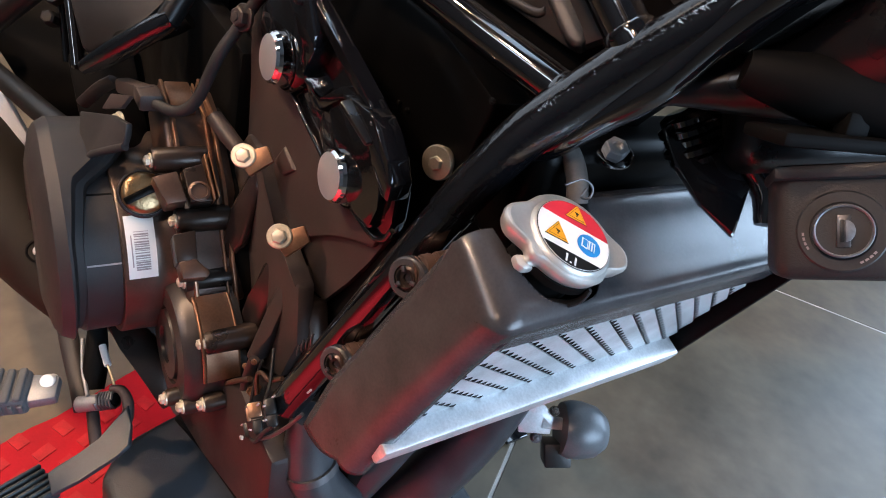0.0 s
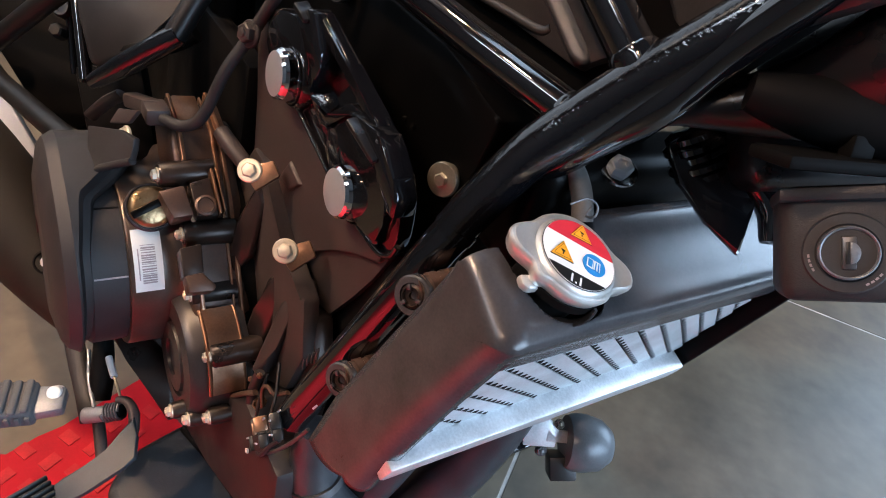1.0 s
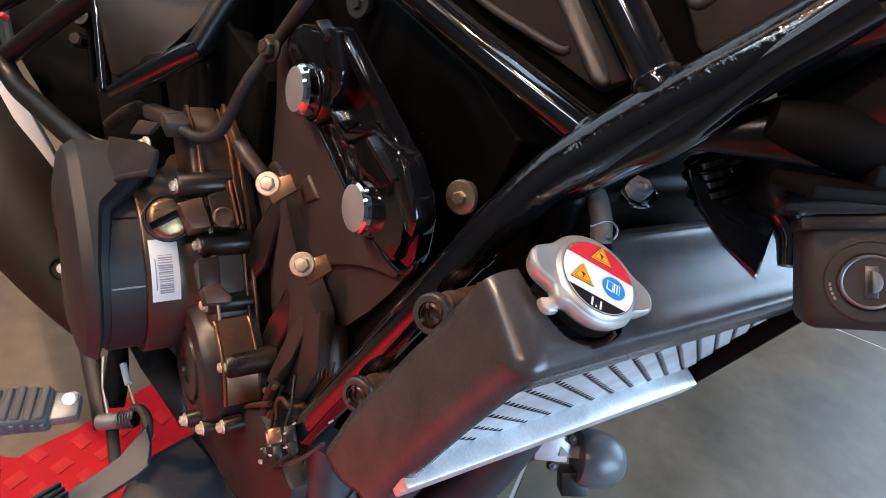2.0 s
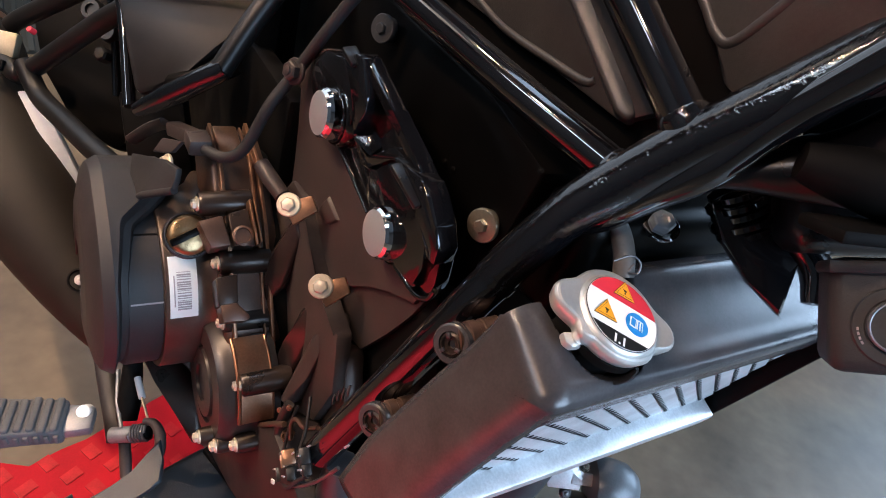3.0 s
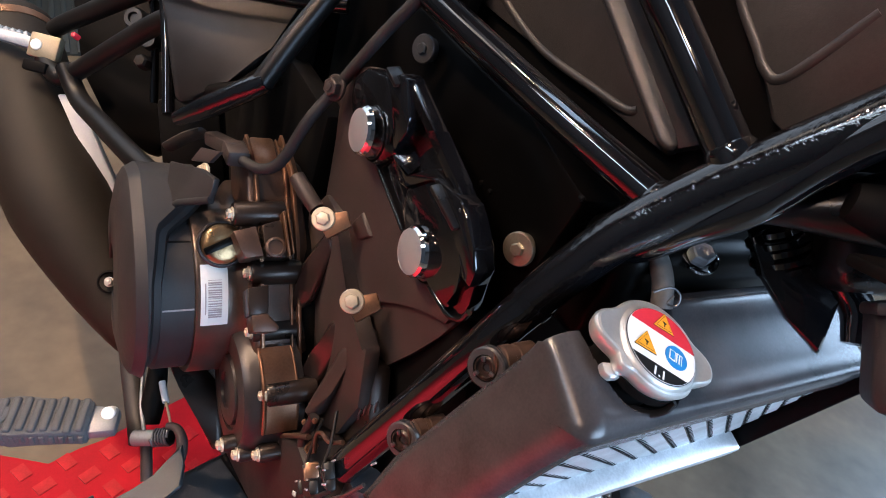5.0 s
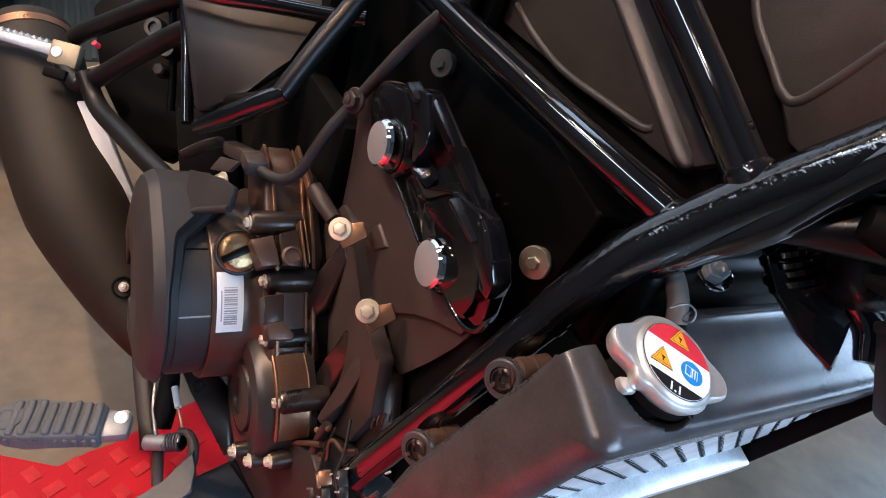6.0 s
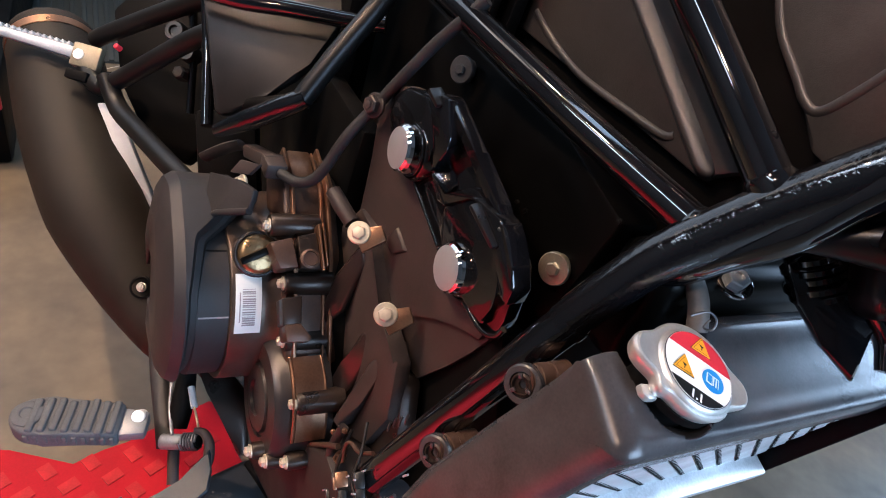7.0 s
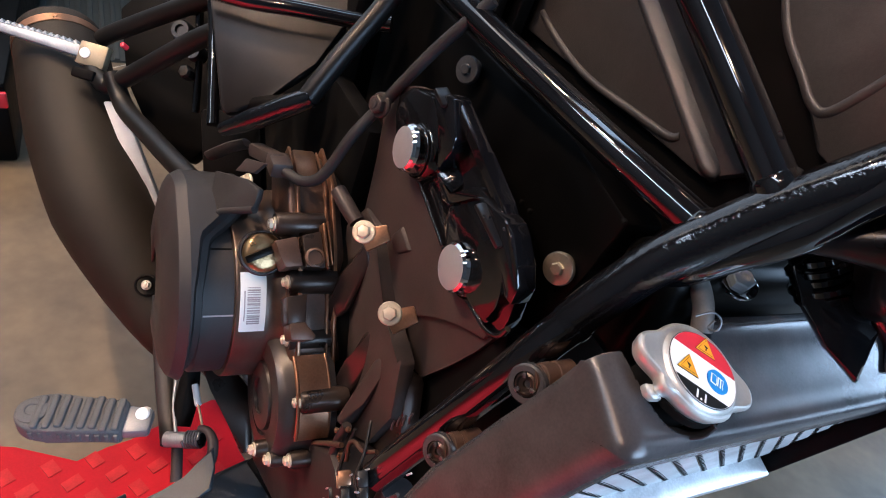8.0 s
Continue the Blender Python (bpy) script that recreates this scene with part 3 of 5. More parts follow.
plate = part("cylinder_side_plate", on_hanger([(-0.1093, 0.0126), (-0.1054, 0.0358), (-0.0819, 0.0491), (-0.0687, 0.0526), (0.0110, -0.0234), (0.0564, -0.0374), (0.0797, -0.0398), (0.0763, -0.0511), (0.0531, -0.0597), (0.0295, -0.0723), (0.0092, -0.0889), (-0.0117, -0.1293), (-0.0408, -0.1433), (-0.0706, -0.1440), (-0.0921, -0.1303), (-0.0927, -0.1039), (-0.0926, -0.0782), (-0.0961, -0.0483), (-0.1002, -0.0205)], -0.006, 0.010, 0.0016), BROWN, engine, "matt dark brown side plate")
part("lower_plate", on_hanger([(0.0031, -0.0911), (0.0289, -0.0689), (0.0636, -0.0513), (0.0858, -0.0370), (0.0725, -0.0671), (0.0584, -0.0946), (0.0415, -0.1230), (0.0304, -0.1417), (0.0136, -0.1377), (-0.0050, -0.1349), (-0.0245, -0.1482), (-0.0464, -0.1491), (-0.0251, -0.1183)], -0.010, 0.008, 0.0012), BROWN, engine)
part("stiffening_rib", on_hanger([(-0.0510, -0.0641), (-0.0390, -0.0430), (-0.0181, -0.0526), (-0.0323, -0.0672)], -0.0036, 0.004, 0.0012, 0.8), BROWN, engine)
part("edge_rib", tube(fresh(), [hanger_at(a, b, -0.008) for a, b in ((-0.0240, -0.1470), (0.0000, -0.1310), (0.0190, -0.1340), (0.0340, -0.1380))], 0.0018, 8, 2), BROWN, engine)
part("crankcase_lower", side_plate(fresh(), [(-0.4711, 0.2772), (-0.4162, 0.2205), (-0.4000, 0.1900), (-0.3300, 0.2000), (-0.2781, 0.2814), (-0.2720, 0.3600), (-0.2950, 0.4100), (-0.3854, 0.3898)], -0.100, 0.018, 0.006), BOSS, engine)
for o, u, v, outline, mat in (
        ((-0.3447, -0.1380, 0.3601), (0.8286, 0.5503, -0.1032), (0.0, 0.1843, 0.9829), [(-0.0087, 0.0399), (-0.0049, 0.0087), (-0.0122, -0.0358), (-0.0088, -0.0468), (0.0086, -0.0437), (0.0107, 0.0296), (-0.0025, 0.0491)], WEB),
        ((-0.3176, -0.1320, 0.3766), (0.9509, 0.3021, -0.0671), (0.0, 0.2169, 0.9762), [(-0.0118, 0.0191), (-0.0120, -0.0507), (-0.0011, -0.0483), (0.0029, -0.0131), (0.0068, 0.0447), (-0.0030, 0.0496)], BROWN),
        ((-0.3911, -0.1420, 0.4108), (0.8286, 0.5503, -0.1032), (0.0, 0.1843, 0.9829), [(-0.0115, 0.0091), (-0.0066, -0.0443), (0.0009, -0.0458), (0.0106, -0.0131), (0.0084, 0.0371), (-0.0041, 0.0504)], WEB)):
    w = Vector(u).cross(Vector(v))
    part("casting_web", prism(fresh(), outline, Vector(o) - w * (0.030 if mat is WEB else 0.026), u, v, 0.024, 0.0045, 3), mat, engine)
for x, y, z in ((-0.381, -0.143, 0.481), (-0.323, -0.134, 0.452)):
    bm = fresh()
    prism(bm, [(-0.006, -0.010), (0.013, -0.008), (0.012, 0.012), (0.0, 0.013)], (x, y + 0.006, z), (0.8, 0.25, -0.55), (0.1, 0.8, 0.6), 0.005, 0.001)
    part("mounting_tab", bm, BRONZE, engine)
    bm = fresh()
    ax = Vector((0.62, -0.52, 0.58))
    lathe(bm, (x, y, z), ax, [(0.0088, 0.001), (0.0088, 0.0030), (0.0080, 0.0038)], 24)
    lathe(bm, (x, y, z), ax, [(0.0055, 0.0030), (0.0055, 0.0058), (0.0045, 0.0068), (0.001, 0.0072)], 6)
    part("flange_bolt", bm, PLATED, engine)

part("crankcase_side", side_plate(fresh(), [(-0.450, 0.44), (-0.425, 0.475), (-0.395, 0.475), (-0.345, 0.43), (-0.30, 0.425), (-0.285, 0.38), (-0.30, 0.33), (-0.34, 0.30), (-0.40, 0.33)], -0.112, 0.014, 0.004), BROWN, engine)

part("sump_side", prism(fresh(), [(-0.0166, -0.0148), (0.0165, -0.0064), (0.0524, 0.0013), (0.0495, 0.0116), (-0.0064, 0.0226), (-0.0391, 0.0073), (-0.0579, -0.0213)], Vector((-0.4423, -0.1935, 0.2242)), (0.7888, 0.1619, -0.5929), (0.0000, 0.9647, 0.2633), -0.03, 0.003), BOSS, engine)
part("sump_pan", side_plate(fresh(), [(-0.4420, 0.1280), (-0.3600, 0.1720), (-0.2700, 0.2280), (-0.2200, 0.2620), (-0.2300, 0.3300), (-0.3000, 0.3300), (-0.3900, 0.2500), (-0.4400, 0.2100)], -0.118, 0.040, 0.005), SUMP, engine)
# Near-black panel paints the shaded gap below the side plate.
part("shade_panel", side_plate(fresh(), [(-0.36, 0.22), (-0.225, 0.22), (-0.215, 0.44), (-0.25, 0.50), (-0.36, 0.46)], -0.070, 0.025, 0.006), DARK, engine)

# ribbed upper case between plate and clutch cover
bm = fresh()
side_plate(bm, [(-0.525, 0.44), (-0.505, 0.472), (-0.470, 0.462), (-0.430, 0.425), (-0.398, 0.385), (-0.37, 0.35), (-0.42, 0.32)], -0.130, 0.046, 0.005)
part("upper_case", bm, BROWNCASE, engine, "dark brown ribbed upper case with bronze edges")
for y, grow, d in ((-0.138, 0.006, 0.003), (-0.144, 0.003, 0.002), (-0.168, 0.005, 0.003)):
    bm = fresh()
    side_plate(bm, [(-0.525, 0.44), (-0.505 - grow, 0.472 + grow), (-0.470 + grow * 0.5, 0.462 + grow), (-0.430 + grow * 0.75, 0.425 + grow * 0.7), (-0.398 + grow, 0.385 + grow * 0.5), (-0.37 + grow, 0.35), (-0.42, 0.32)], y, d, 0.0008)
    part("case_rib", bm, BRONZE, engine)
part("case_pad", block(fresh(), (-0.488, -0.160, 0.470), (0.030, 0.020, 0.012), 0.002, (0.95, 0, -0.3), (0, 1, 0)), BRONZE, engine)
GO, GU, GV = Vector((-0.4063, -0.1639, 0.4363)), Vector((0.0669, 0.9950, 0.0739)), Vector((-0.7413, 0.0, 0.6712))
GN = GU.cross(GV)
for name, outline, lift, thick, mat in (
        ("case_panel", [(-0.031, 0.0139), (-0.0266, 0.0005), (-0.0238, -0.0075), (-0.0093, -0.0063), (-0.0133, 0.0172)], -0.002, 0.028, BROWNCASE),
        ("case_flange", [(0.0066, 0.0276), (0.0091, -0.0083), (0.0109, -0.0073), (0.0090, 0.0286)], 0.002, 0.030, BRONZE),
        ("case_flange", [(0.0105, 0.0292), (0.0128, -0.0064), (0.0142, -0.0056), (0.0120, 0.0298)], 0.001, 0.030, BRONZE),
        ("case_recess", [(-0.0090, 0.0186), (-0.0070, -0.0072), (0.0090, -0.0083), (0.0063, 0.022)], -0.003, 0.025, BOSS),
        ("case_panel", [(-0.0233, -0.0304), (-0.0232, -0.0521), (-0.0088, -0.0506), (-0.0071, -0.0287)], -0.002, 0.025, BOSS),
        ("case_panel", [(-0.0214, -0.0642), (-0.0041, -0.0653), (-0.0017, -0.0619), (-0.0101, -0.0506), (-0.0223, -0.0513)], 0.000, 0.025, BROWNCASE)):
    part(name, prism(fresh(), outline[::-1] if sum(a[0] * b[1] - b[0] * a[1] for a, b in zip(outline, outline[1:] + outline[:1])) < 0 else outline, GO + GN * (lift - thick), GU, GV, thick, 0.0012), mat, engine)
part("core_plug", lathe(fresh(), GO - GN * 0.003, GN, [(0.008, -0.004), (0.008, 0.0025), (0.006, 0.0035), (0.0055, 0.002), (0.001, 0.002)], 20), BROWNCASE, engine)

# clutch cover
CX, CZ = -0.484, 0.336
cover = part("clutch_cover", lathe(fresh(), (CX, -0.15, CZ), RIGHT, [(0.094, 0), (0.094, 0.022), (0.086, 0.026), (0.0805, 0.034), (0.0795, 0.040), (0.0792, 0.0630), (0.0782, 0.0645), (0.073, 0.0648), (0.05, 0.0648)], 72), CLUTCH, engine, "charcoal round clutch cover")
part("cover_ring", lathe(fresh(), (CX, -0.15, CZ), RIGHT, [(0.0735, 0.060), (0.0735, 0.090), (0.0700, 0.094), (0.05, 0.096), (0.01, 0.097)], 72), GUARD, engine, "matt black outer cover ring")
FX = Vector((0.78, -0.12, 0.61)).normalized()
bm = fresh()
lathe(bm, (-0.442, -0.195, 0.412), FX, [(0.0190, -0.01), (0.0190, 0.0045), (0.0180, 0.0055), (0.0170, 0.0055), (0.0168, 0.003)], 32)
filler = part("filler_neck", bm, CASE, engine)
bm = fresh()
lathe(bm, (-0.4405, -0.1953, 0.4135), FX, [(0.0162, 0), (0.0162, 0.0085), (0.0148, 0.0110), (0.012, 0.0122), (0.004, 0.0125)], 32)
part("filler_cap", bm, shader("worn_brass_cap", (0.34, 0.23, 0.12), 0.3, 0.9, bump=0.4, bump_scale=400), engine, "dark brass screw-in oil filler cap")
up = Vector((-0.609, 0.115, 0.784))
fu = (Vector((0.512, 0.812, 0.278)) * 0.9 + up * 0.45)
fu = (fu - FX * fu.dot(FX)).normalized()
bm = fresh()
block(bm, Vector((-0.4405, -0.1953, 0.4135)) + FX * 0.0140, (0.031, 0.0058, 0.006), 0.001, fu, FX.cross(fu))
part("grip_bar", bm, INKY, engine)


def on_drum(name, a0, a1, y0, y1, r, mat, parent, label=""):
    """A thin curved sheet lying on the clutch cover's round wall."""
    bm = fresh()
    rows = []
    for k in range(9):
        a = radians(a0 + (a1 - a0) * k / 8)
        d = Vector((math.cos(a), 0, math.sin(a)))
        c = Vector((CX, 0, CZ))
        rows.append([bm.verts.new(c + d * rr + Vector((0, y, 0))) for rr, y in ((r, y0), (r, y1), (r - 0.001, y1), (r - 0.001, y0))])
    for a, b in zip(rows, rows[1:]):
        for j in range(4):
            bm.faces.new((a[j], a[(j + 1) % 4], b[(j + 1) % 4], b[j]))
    bm.faces.new(rows[0])
    bm.faces.new(rows[-1][::-1])
    return part(name, bm, mat, parent, label)


on_drum("barcode_label", 51, 15, -0.2115, -0.1905, 0.0803, WHITE, engine, "white barcode sticker")
random.seed(3)
a = 42.0
while a > 20:
    w = random.choice((0.35, 0.6, 0.9))
    on_drum("print_bar", a, a - w, -0.2060, -0.1955, 0.0806, FADED, engine)
    a -= w + random.choice((0.4, 0.6, 0.9))
on_drum("print_bar", 40, 22, -0.2085, -0.2076, 0.0806, FADED, engine)

for a in (68, 24):
    on_drum("cover_seam", a + 0.5, a - 0.5, -0.2390, -0.2150, 0.0739, FADED if a == 24 else DARK, engine)

# lower round lobe
LX, LZ = -0.3860, 0.2990
part("water_pump_cover", lathe(fresh(), (LX, -0.14, LZ), RIGHT, [(0.060, 0), (0.060, 0.016), (0.056, 0.022), (0.055, 0.040), (0.050, 0.046), (0.034, 0.047), (0.033, 0.0445), (0.030, 0.0445), (0.029, 0.048), (0.016, 0.049), (0.015, 0.0465), (0.001, 0.0465)], 56), CASE, engine, "charcoal round pump cover with concentric rings")
bm = fresh()
rows = []
for k in range(11):
    a = radians(78 - 66 * k / 10)
    d = Vector((math.cos(a), 0, math.sin(a)))
    rows.append([bm.verts.new(Vector((LX, y, LZ)) + d * r) for r, y in ((0.0625, -0.172), (0.0625, -0.148), (0.058, -0.146), (0.058, -0.174))])
for a, b in zip(rows, rows[1:]):
    for j in range(4):
        bm.faces.new((a[j], a[(j + 1) % 4], b[(j + 1) % 4], b[j]))
bm.faces.new(rows[0])
bm.faces.new(rows[-1][::-1])
part("bronze_band", bm, BRONZE, engine)
for y in (-0.1735, -0.1470):
    part("band_edge", tube(fresh(), [Vector((LX, y, LZ)) + 0.0615 * Vector((math.cos(radians(a)), 0, math.sin(radians(a)))) for a in range(78, 11, -6)], 0.0014, 8, 2), BRONZE, engine)

BOLTS = ((-0.4415, -0.1905, 0.4425), (-0.413, -0.178, 0.405), (-0.389, -0.176, 0.363), (-0.343, -0.172, 0.338), (-0.324, -0.174, 0.289), (-0.348, -0.196, 0.277), (-0.336, -0.186, 0.277))
for x, y, z in BOLTS:
    bm = fresh()
    wide = 0.0098 if z > 0.30 else 0.0072
    lathe(bm, (x, y, z), RIGHT, [(wide * 1.08, -0.040), (wide, -0.002), (wide * 0.85, 0.0)], 20)
    part("bolt_boss", bm, BOSS, engine)
    hexbolt(engine, (x, y, z), RIGHT, 0.0043, PLATED, "cover_bolt", 1.35)

# plastic guard outside the clutch cover
def stops(pairs, a):
    """A value that runs straight from one (angle, value) pair to the next."""
    for (a0, v0), (a1, v1) in zip(pairs, pairs[1:]):
        if a0 <= a <= a1:
            return v0 + (v1 - v0) * (a - a0) / (a1 - a0)
    return pairs[0][1] if a < pairs[0][0] else pairs[-1][1]


bm = fresh()
rows = []
for a in range(-95, 166, 4):
    r = stops(((-95, 0.076), (0, 0.082), (60, 0.086), (84, 0.092), (100, 0.104), (130, 0.108), (165, 0.10)), a)
    y = stops(((-95, -0.242), (40, -0.240), (72, -0.234), (92, -0.205), (108, -0.196), (165, -0.196)), a)
    d = Vector((math.cos(radians(a)), 0, math.sin(radians(a))))
    c = Vector((CX, 0, CZ))
    rows.append([bm.verts.new(c + d * (r + dr) + Vector((0, yy, 0))) for dr, yy in ((-0.014, y + 0.002), (-0.0095, y), (-0.0085, y - 0.005), (-0.0005, y - 0.008), (0, -0.250), (-0.005, -0.258), (-0.012, -0.262), (-0.035, -0.267), (-0.07, -0.268))])
for p, q in zip(rows, rows[1:]):
    for j in range(8):
        bm.faces.new((p[j], p[j + 1], q[j + 1], q[j]))
bmesh.ops.recalc_face_normals(bm, faces=bm.faces[:])
guard = thicken(part("clutch_guard", bm, GUARD, engine, "matt black moulded clutch guard", 24), 0.0025)
FU, FV = Vector((0.9670, 0.2417, -0.0806)), Vector((0.0, 0.3162, 0.9487))
part("guard_flap", prism(fresh(), [(-0.0380, -0.0080), (-0.0127, -0.0465), (-0.0075, -0.0292), (0.0008, -0.0193), (0.0262, 0.0028), (0.0235, 0.0108), (0.0205, 0.0183), (0.0008, 0.0130)], (-0.4692, -0.2120, 0.4531), FU, FV, 0.005, 0.0012), GUARD, engine)
part("flap_edge", tube(fresh(), [Vector((-0.4692, -0.2120, 0.4531)) + FU * a + FV * b + FU.cross(FV) * 0.003 for a, b in ((-0.0150, -0.0500), (-0.0085, -0.0300), (0.0005, -0.0200), (0.0260, 0.0022))], 0.0032, 10, 2), GUARD, engine)
part("guard_top", prism(fresh(), [(-0.026, 0.002), (-0.004, 0.016), (0.001, 0.030), (-0.022, 0.018)], (-0.4692, -0.2060, 0.4531), FU, FV, 0.004, 0.001), BROWN, engine)
hexbolt(engine, (-0.4992, -0.2010, 0.4441), (0.2, -0.95, 0.2), 0.0058, PLATED, "cover_bolt", 1.35)
part("breather_hose", tube(fresh(), [(-0.398, -0.096, 0.66), (-0.417, -0.115, 0.614), (-0.436, -0.134, 0.557), (-0.437, -0.148, 0.531), (-0.441, -0.161, 0.492), (-0.452, -0.172, 0.478), (-0.468, -0.182, 0.476)], 0.0045, 12, 6), RUBBER, engine, "black rubber breather hose")
hexbolt(engine, (-0.434, -0.134, 0.560), (0.3, -0.9, 0.2), 0.007, BROWN, "hose_clip_bolt", 1.4)
bm = fresh()
block(bm, (-0.478, -0.185, 0.476), (0.022, 0.018, 0.014), 0.003)
block(bm, (-0.500, -0.190, 0.472), (0.045, 0.014, 0.012), 0.003, (0.9, 0.2, 0.3), (-0.2, 0.98, 0))
part("hose_union", bm, BROWN, engine)
part("sensor_lead", tube(fresh(), [(-0.433, -0.149, 0.484), (-0.420, -0.145, 0.479), (-0.405, -0.139, 0.473)], [0.0062, 0.0068, 0.0062], 16, 3), BROWN, engine, "brown cylindrical sensor")

# ---- radiator ----
A = Vector((0.309, 0, 0.951))
N = Vector((0.951, 0, -0.309))
Y = Vector((0, 1, 0))
O = Vector((-0.158, 0.0, 0.432))
# Near-black backing block paints the shade between the core strips.
bm = fresh()
block(bm, O + A * 0.050 + Y * 0.008 - N * 0.030, (0.225, 0.105, 0.022), 0.002, Y, A)
radiator = part("radiator", bm, DARK, bike, "silver radiator with black plastic shroud")


d, q = Vector((0.765, -0.644)), Vector((0.644, 0.765))


def on_core(p, lift):
    return O + Y * p.x + A * p.y + N * (lift - 0.008)


# Near-black chips laid on the strips paint the shade inside the louvre slots.
bm = fresh()
slot = [Vector((0, 0)), d * 0.0068, d * 0.0044 + q * 0.0032, d * 0.0036 + q * 0.0032]
lo = [bm.verts.new(Y * t.x + A * t.y - N * 0.001) for t in slot]
hi = [bm.verts.new(Y * t.x + A * t.y + N * 0.0003) for t in slot]
bm.faces.new(hi)
for j in range(4):
    bm.faces.new((lo[j], lo[(j + 1) % 4], hi[(j + 1) % 4], hi[j]))
first = part("slot_shade_chip", bm, DARK, radiator)
slot_mesh = first.data
bpy.data.objects.remove(first)
for k in range(-6, 14):
    base = Vector((-0.058 + 0.0202 * k, 0.05))
    spots = [base + d * (0.009 * i) for i in range(-12, 13)]
    spots = [p for p in spots if -0.138 + 0.25 * p.y < p.x < 0.116 and -0.003 < p.y < 0.106]
    if not spots:
        continue
    a, c = spots[0] - d * 0.006, spots[-1] + d * 0.010
    bm = fresh()
    top = [bm.verts.new(on_core(t, 0)) for t in (a, c, c + q * 0.0122, a + q * 0.0122)]
    back = [bm.verts.new(on_core(t, -0.0015)) for t in (a, c, c + q * 0.0122, a + q * 0.0122)]
    bm.faces.new(top)
    bm.faces.new(back[::-1])
    for j in range(4):
        bm.faces.new((back[j], back[(j + 1) % 4], top[(j + 1) % 4], top[j]))
    part("core_strip", bm, CORE, radiator)
    for p in spots:
        ob = new("slot_shade_chip", slot_mesh)
        ob.parent = radiator
        ob.matrix_local = Matrix.Translation(on_core(p, 0))
bm = fresh()
prism(bm, [(-0.1385, -0.010), (-0.137, 0.006), (0.124, 0.006), (0.124, -0.003), (0.117, -0.011)], O + N * -0.012, Y, A, 0.018, 0.002)
part("bottom_tank", bm, ALU, radiator, "bright aluminium bottom tank")
part("inner_side_trim", block(fresh(), O + Y * 0.129 + A * 0.05 - N * 0.004, (0.006, 0.13, 0.016), 0.001, Y, A), DARK, radiator)

# shroud: the top with the open notch round the filler cap, and the side wrapped round the corner
LIP = [(-0.1335, 0, 0.525), (-0.1303, 0, 0.534), (-0.1275, 0, 0.543), (-0.1312, 0, 0.5490), (-0.142, 0, 0.5530), (-0.155, 0, 0.5590), (-0.165, 0, 0.5650), (-0.176, 0, 0.5735), (-0.185, 0, 0.572)]
LOW_LIP = [(-0.1335, 0, 0.525), (-0.1303, 0, 0.534), (-0.1275, 0, 0.543), (-0.132, 0, 0.5495), (-0.140, 0, 0.5535), (-0.150, 0, 0.558), (-0.159, 0, 0.562), (-0.166, 0, 0.5645), (-0.173, 0, 0.566)]
HIGH, LOW = curve_points(LIP, 6), curve_points(LOW_LIP, 6)
CORNER = 0.013


def flare(z):
    return -(0.53 - z) * 0.19


def along(points, f):
    k = min(int(f * (len(points) - 1)), len(points) - 2)
    return points[k].lerp(points[k + 1], f * (len(points) - 1) - k)


bm = fresh()
cols = []
for j in range(121):
    y = -0.112 + 0.240 * j / 120
    w = min(1, max(0, (y + 0.100) / 0.045))
    w = w * w * (3 - 2 * w)
    q = (y + 0.0735) / 0.0345
    f = 1.0
    if abs(q) < 1:
        f = 0.98 - 0.61 * (1 - abs(q) ** 2.6) ** 0.5
    col = []
    for i in range(49):
        g = min(i / 48, f)
        p = along(LOW, g).lerp(along(HIGH, g), w)
        col.append(bm.verts.new(p + Vector((0, y + flare(p.z) * max(0, (-0.06 - y) / 0.052), 0))))
    cols.append(col)
for a, b2 in zip(cols, cols[1:]):
    for i in range(48):
        bm.faces.new((a[i], a[i + 1], b2[i + 1], b2[i]))
# the side, wrapped round the corner
EDGE = curve_points([(-0.162, 0, 0.402), (-0.1560, 0, 0.432), (-0.145, 0, 0.482)] + LOW_LIP, 6)
REAR = [Vector(p) for p in ((-0.213, 0, 0.391), (-0.209, 0, 0.432), (-0.201, 0, 0.462), (-0.192, 0, 0.497), (-0.184, 0, 0.525), (-0.180, 0, 0.540), (-0.178, 0, 0.549), (-0.177, 0, 0.554), (-0.177, 0, 0.557))]
cols = []
for i in range(67):
    f = i / 66
    p, q = along(EDGE, f), along(EDGE, min(1, f + 0.16)) - along(EDGE, max(0, f - 0.16))
    inward = Vector((-q.z, 0, q.x)).normalized()
    wide = CORNER * (1 - 0.42 * max(0, (f - 0.45) / 0.55))
    col = []
    for k in range(8):
        a = math.pi / 2 * k / 7
        at = p + inward * wide * (1 - math.cos(a))
        col.append(at + Vector((0, -0.112 - CORNER * math.sin(a) + flare(at.z), 0)))
    rear = along(REAR, f)
    rear = rear + Vector((0, -0.125 + flare(rear.z), 0))
    last = col[-1]
    for k in range(1, 8):
        u = k / 7
        col.append(last.lerp(rear, u) + Vector((0, 0, -0.006 * 4 * u * (1 - u) * max(0, 1 - f / 0.14))))
    cols.append([bm.verts.new(v) for v in col])
for a, b2 in zip(cols, cols[1:]):
    for k in range(14):
        bm.faces.new((a[k], a[k + 1], b2[k + 1], b2[k]))
bmesh.ops.remove_doubles(bm, verts=bm.verts[:], dist=0.00025)
bmesh.ops.recalc_face_normals(bm, faces=bm.faces[:])
thicken(part("shroud", bm, SATIN, radiator, "satin black moulded plastic shroud", 50), 0.003)
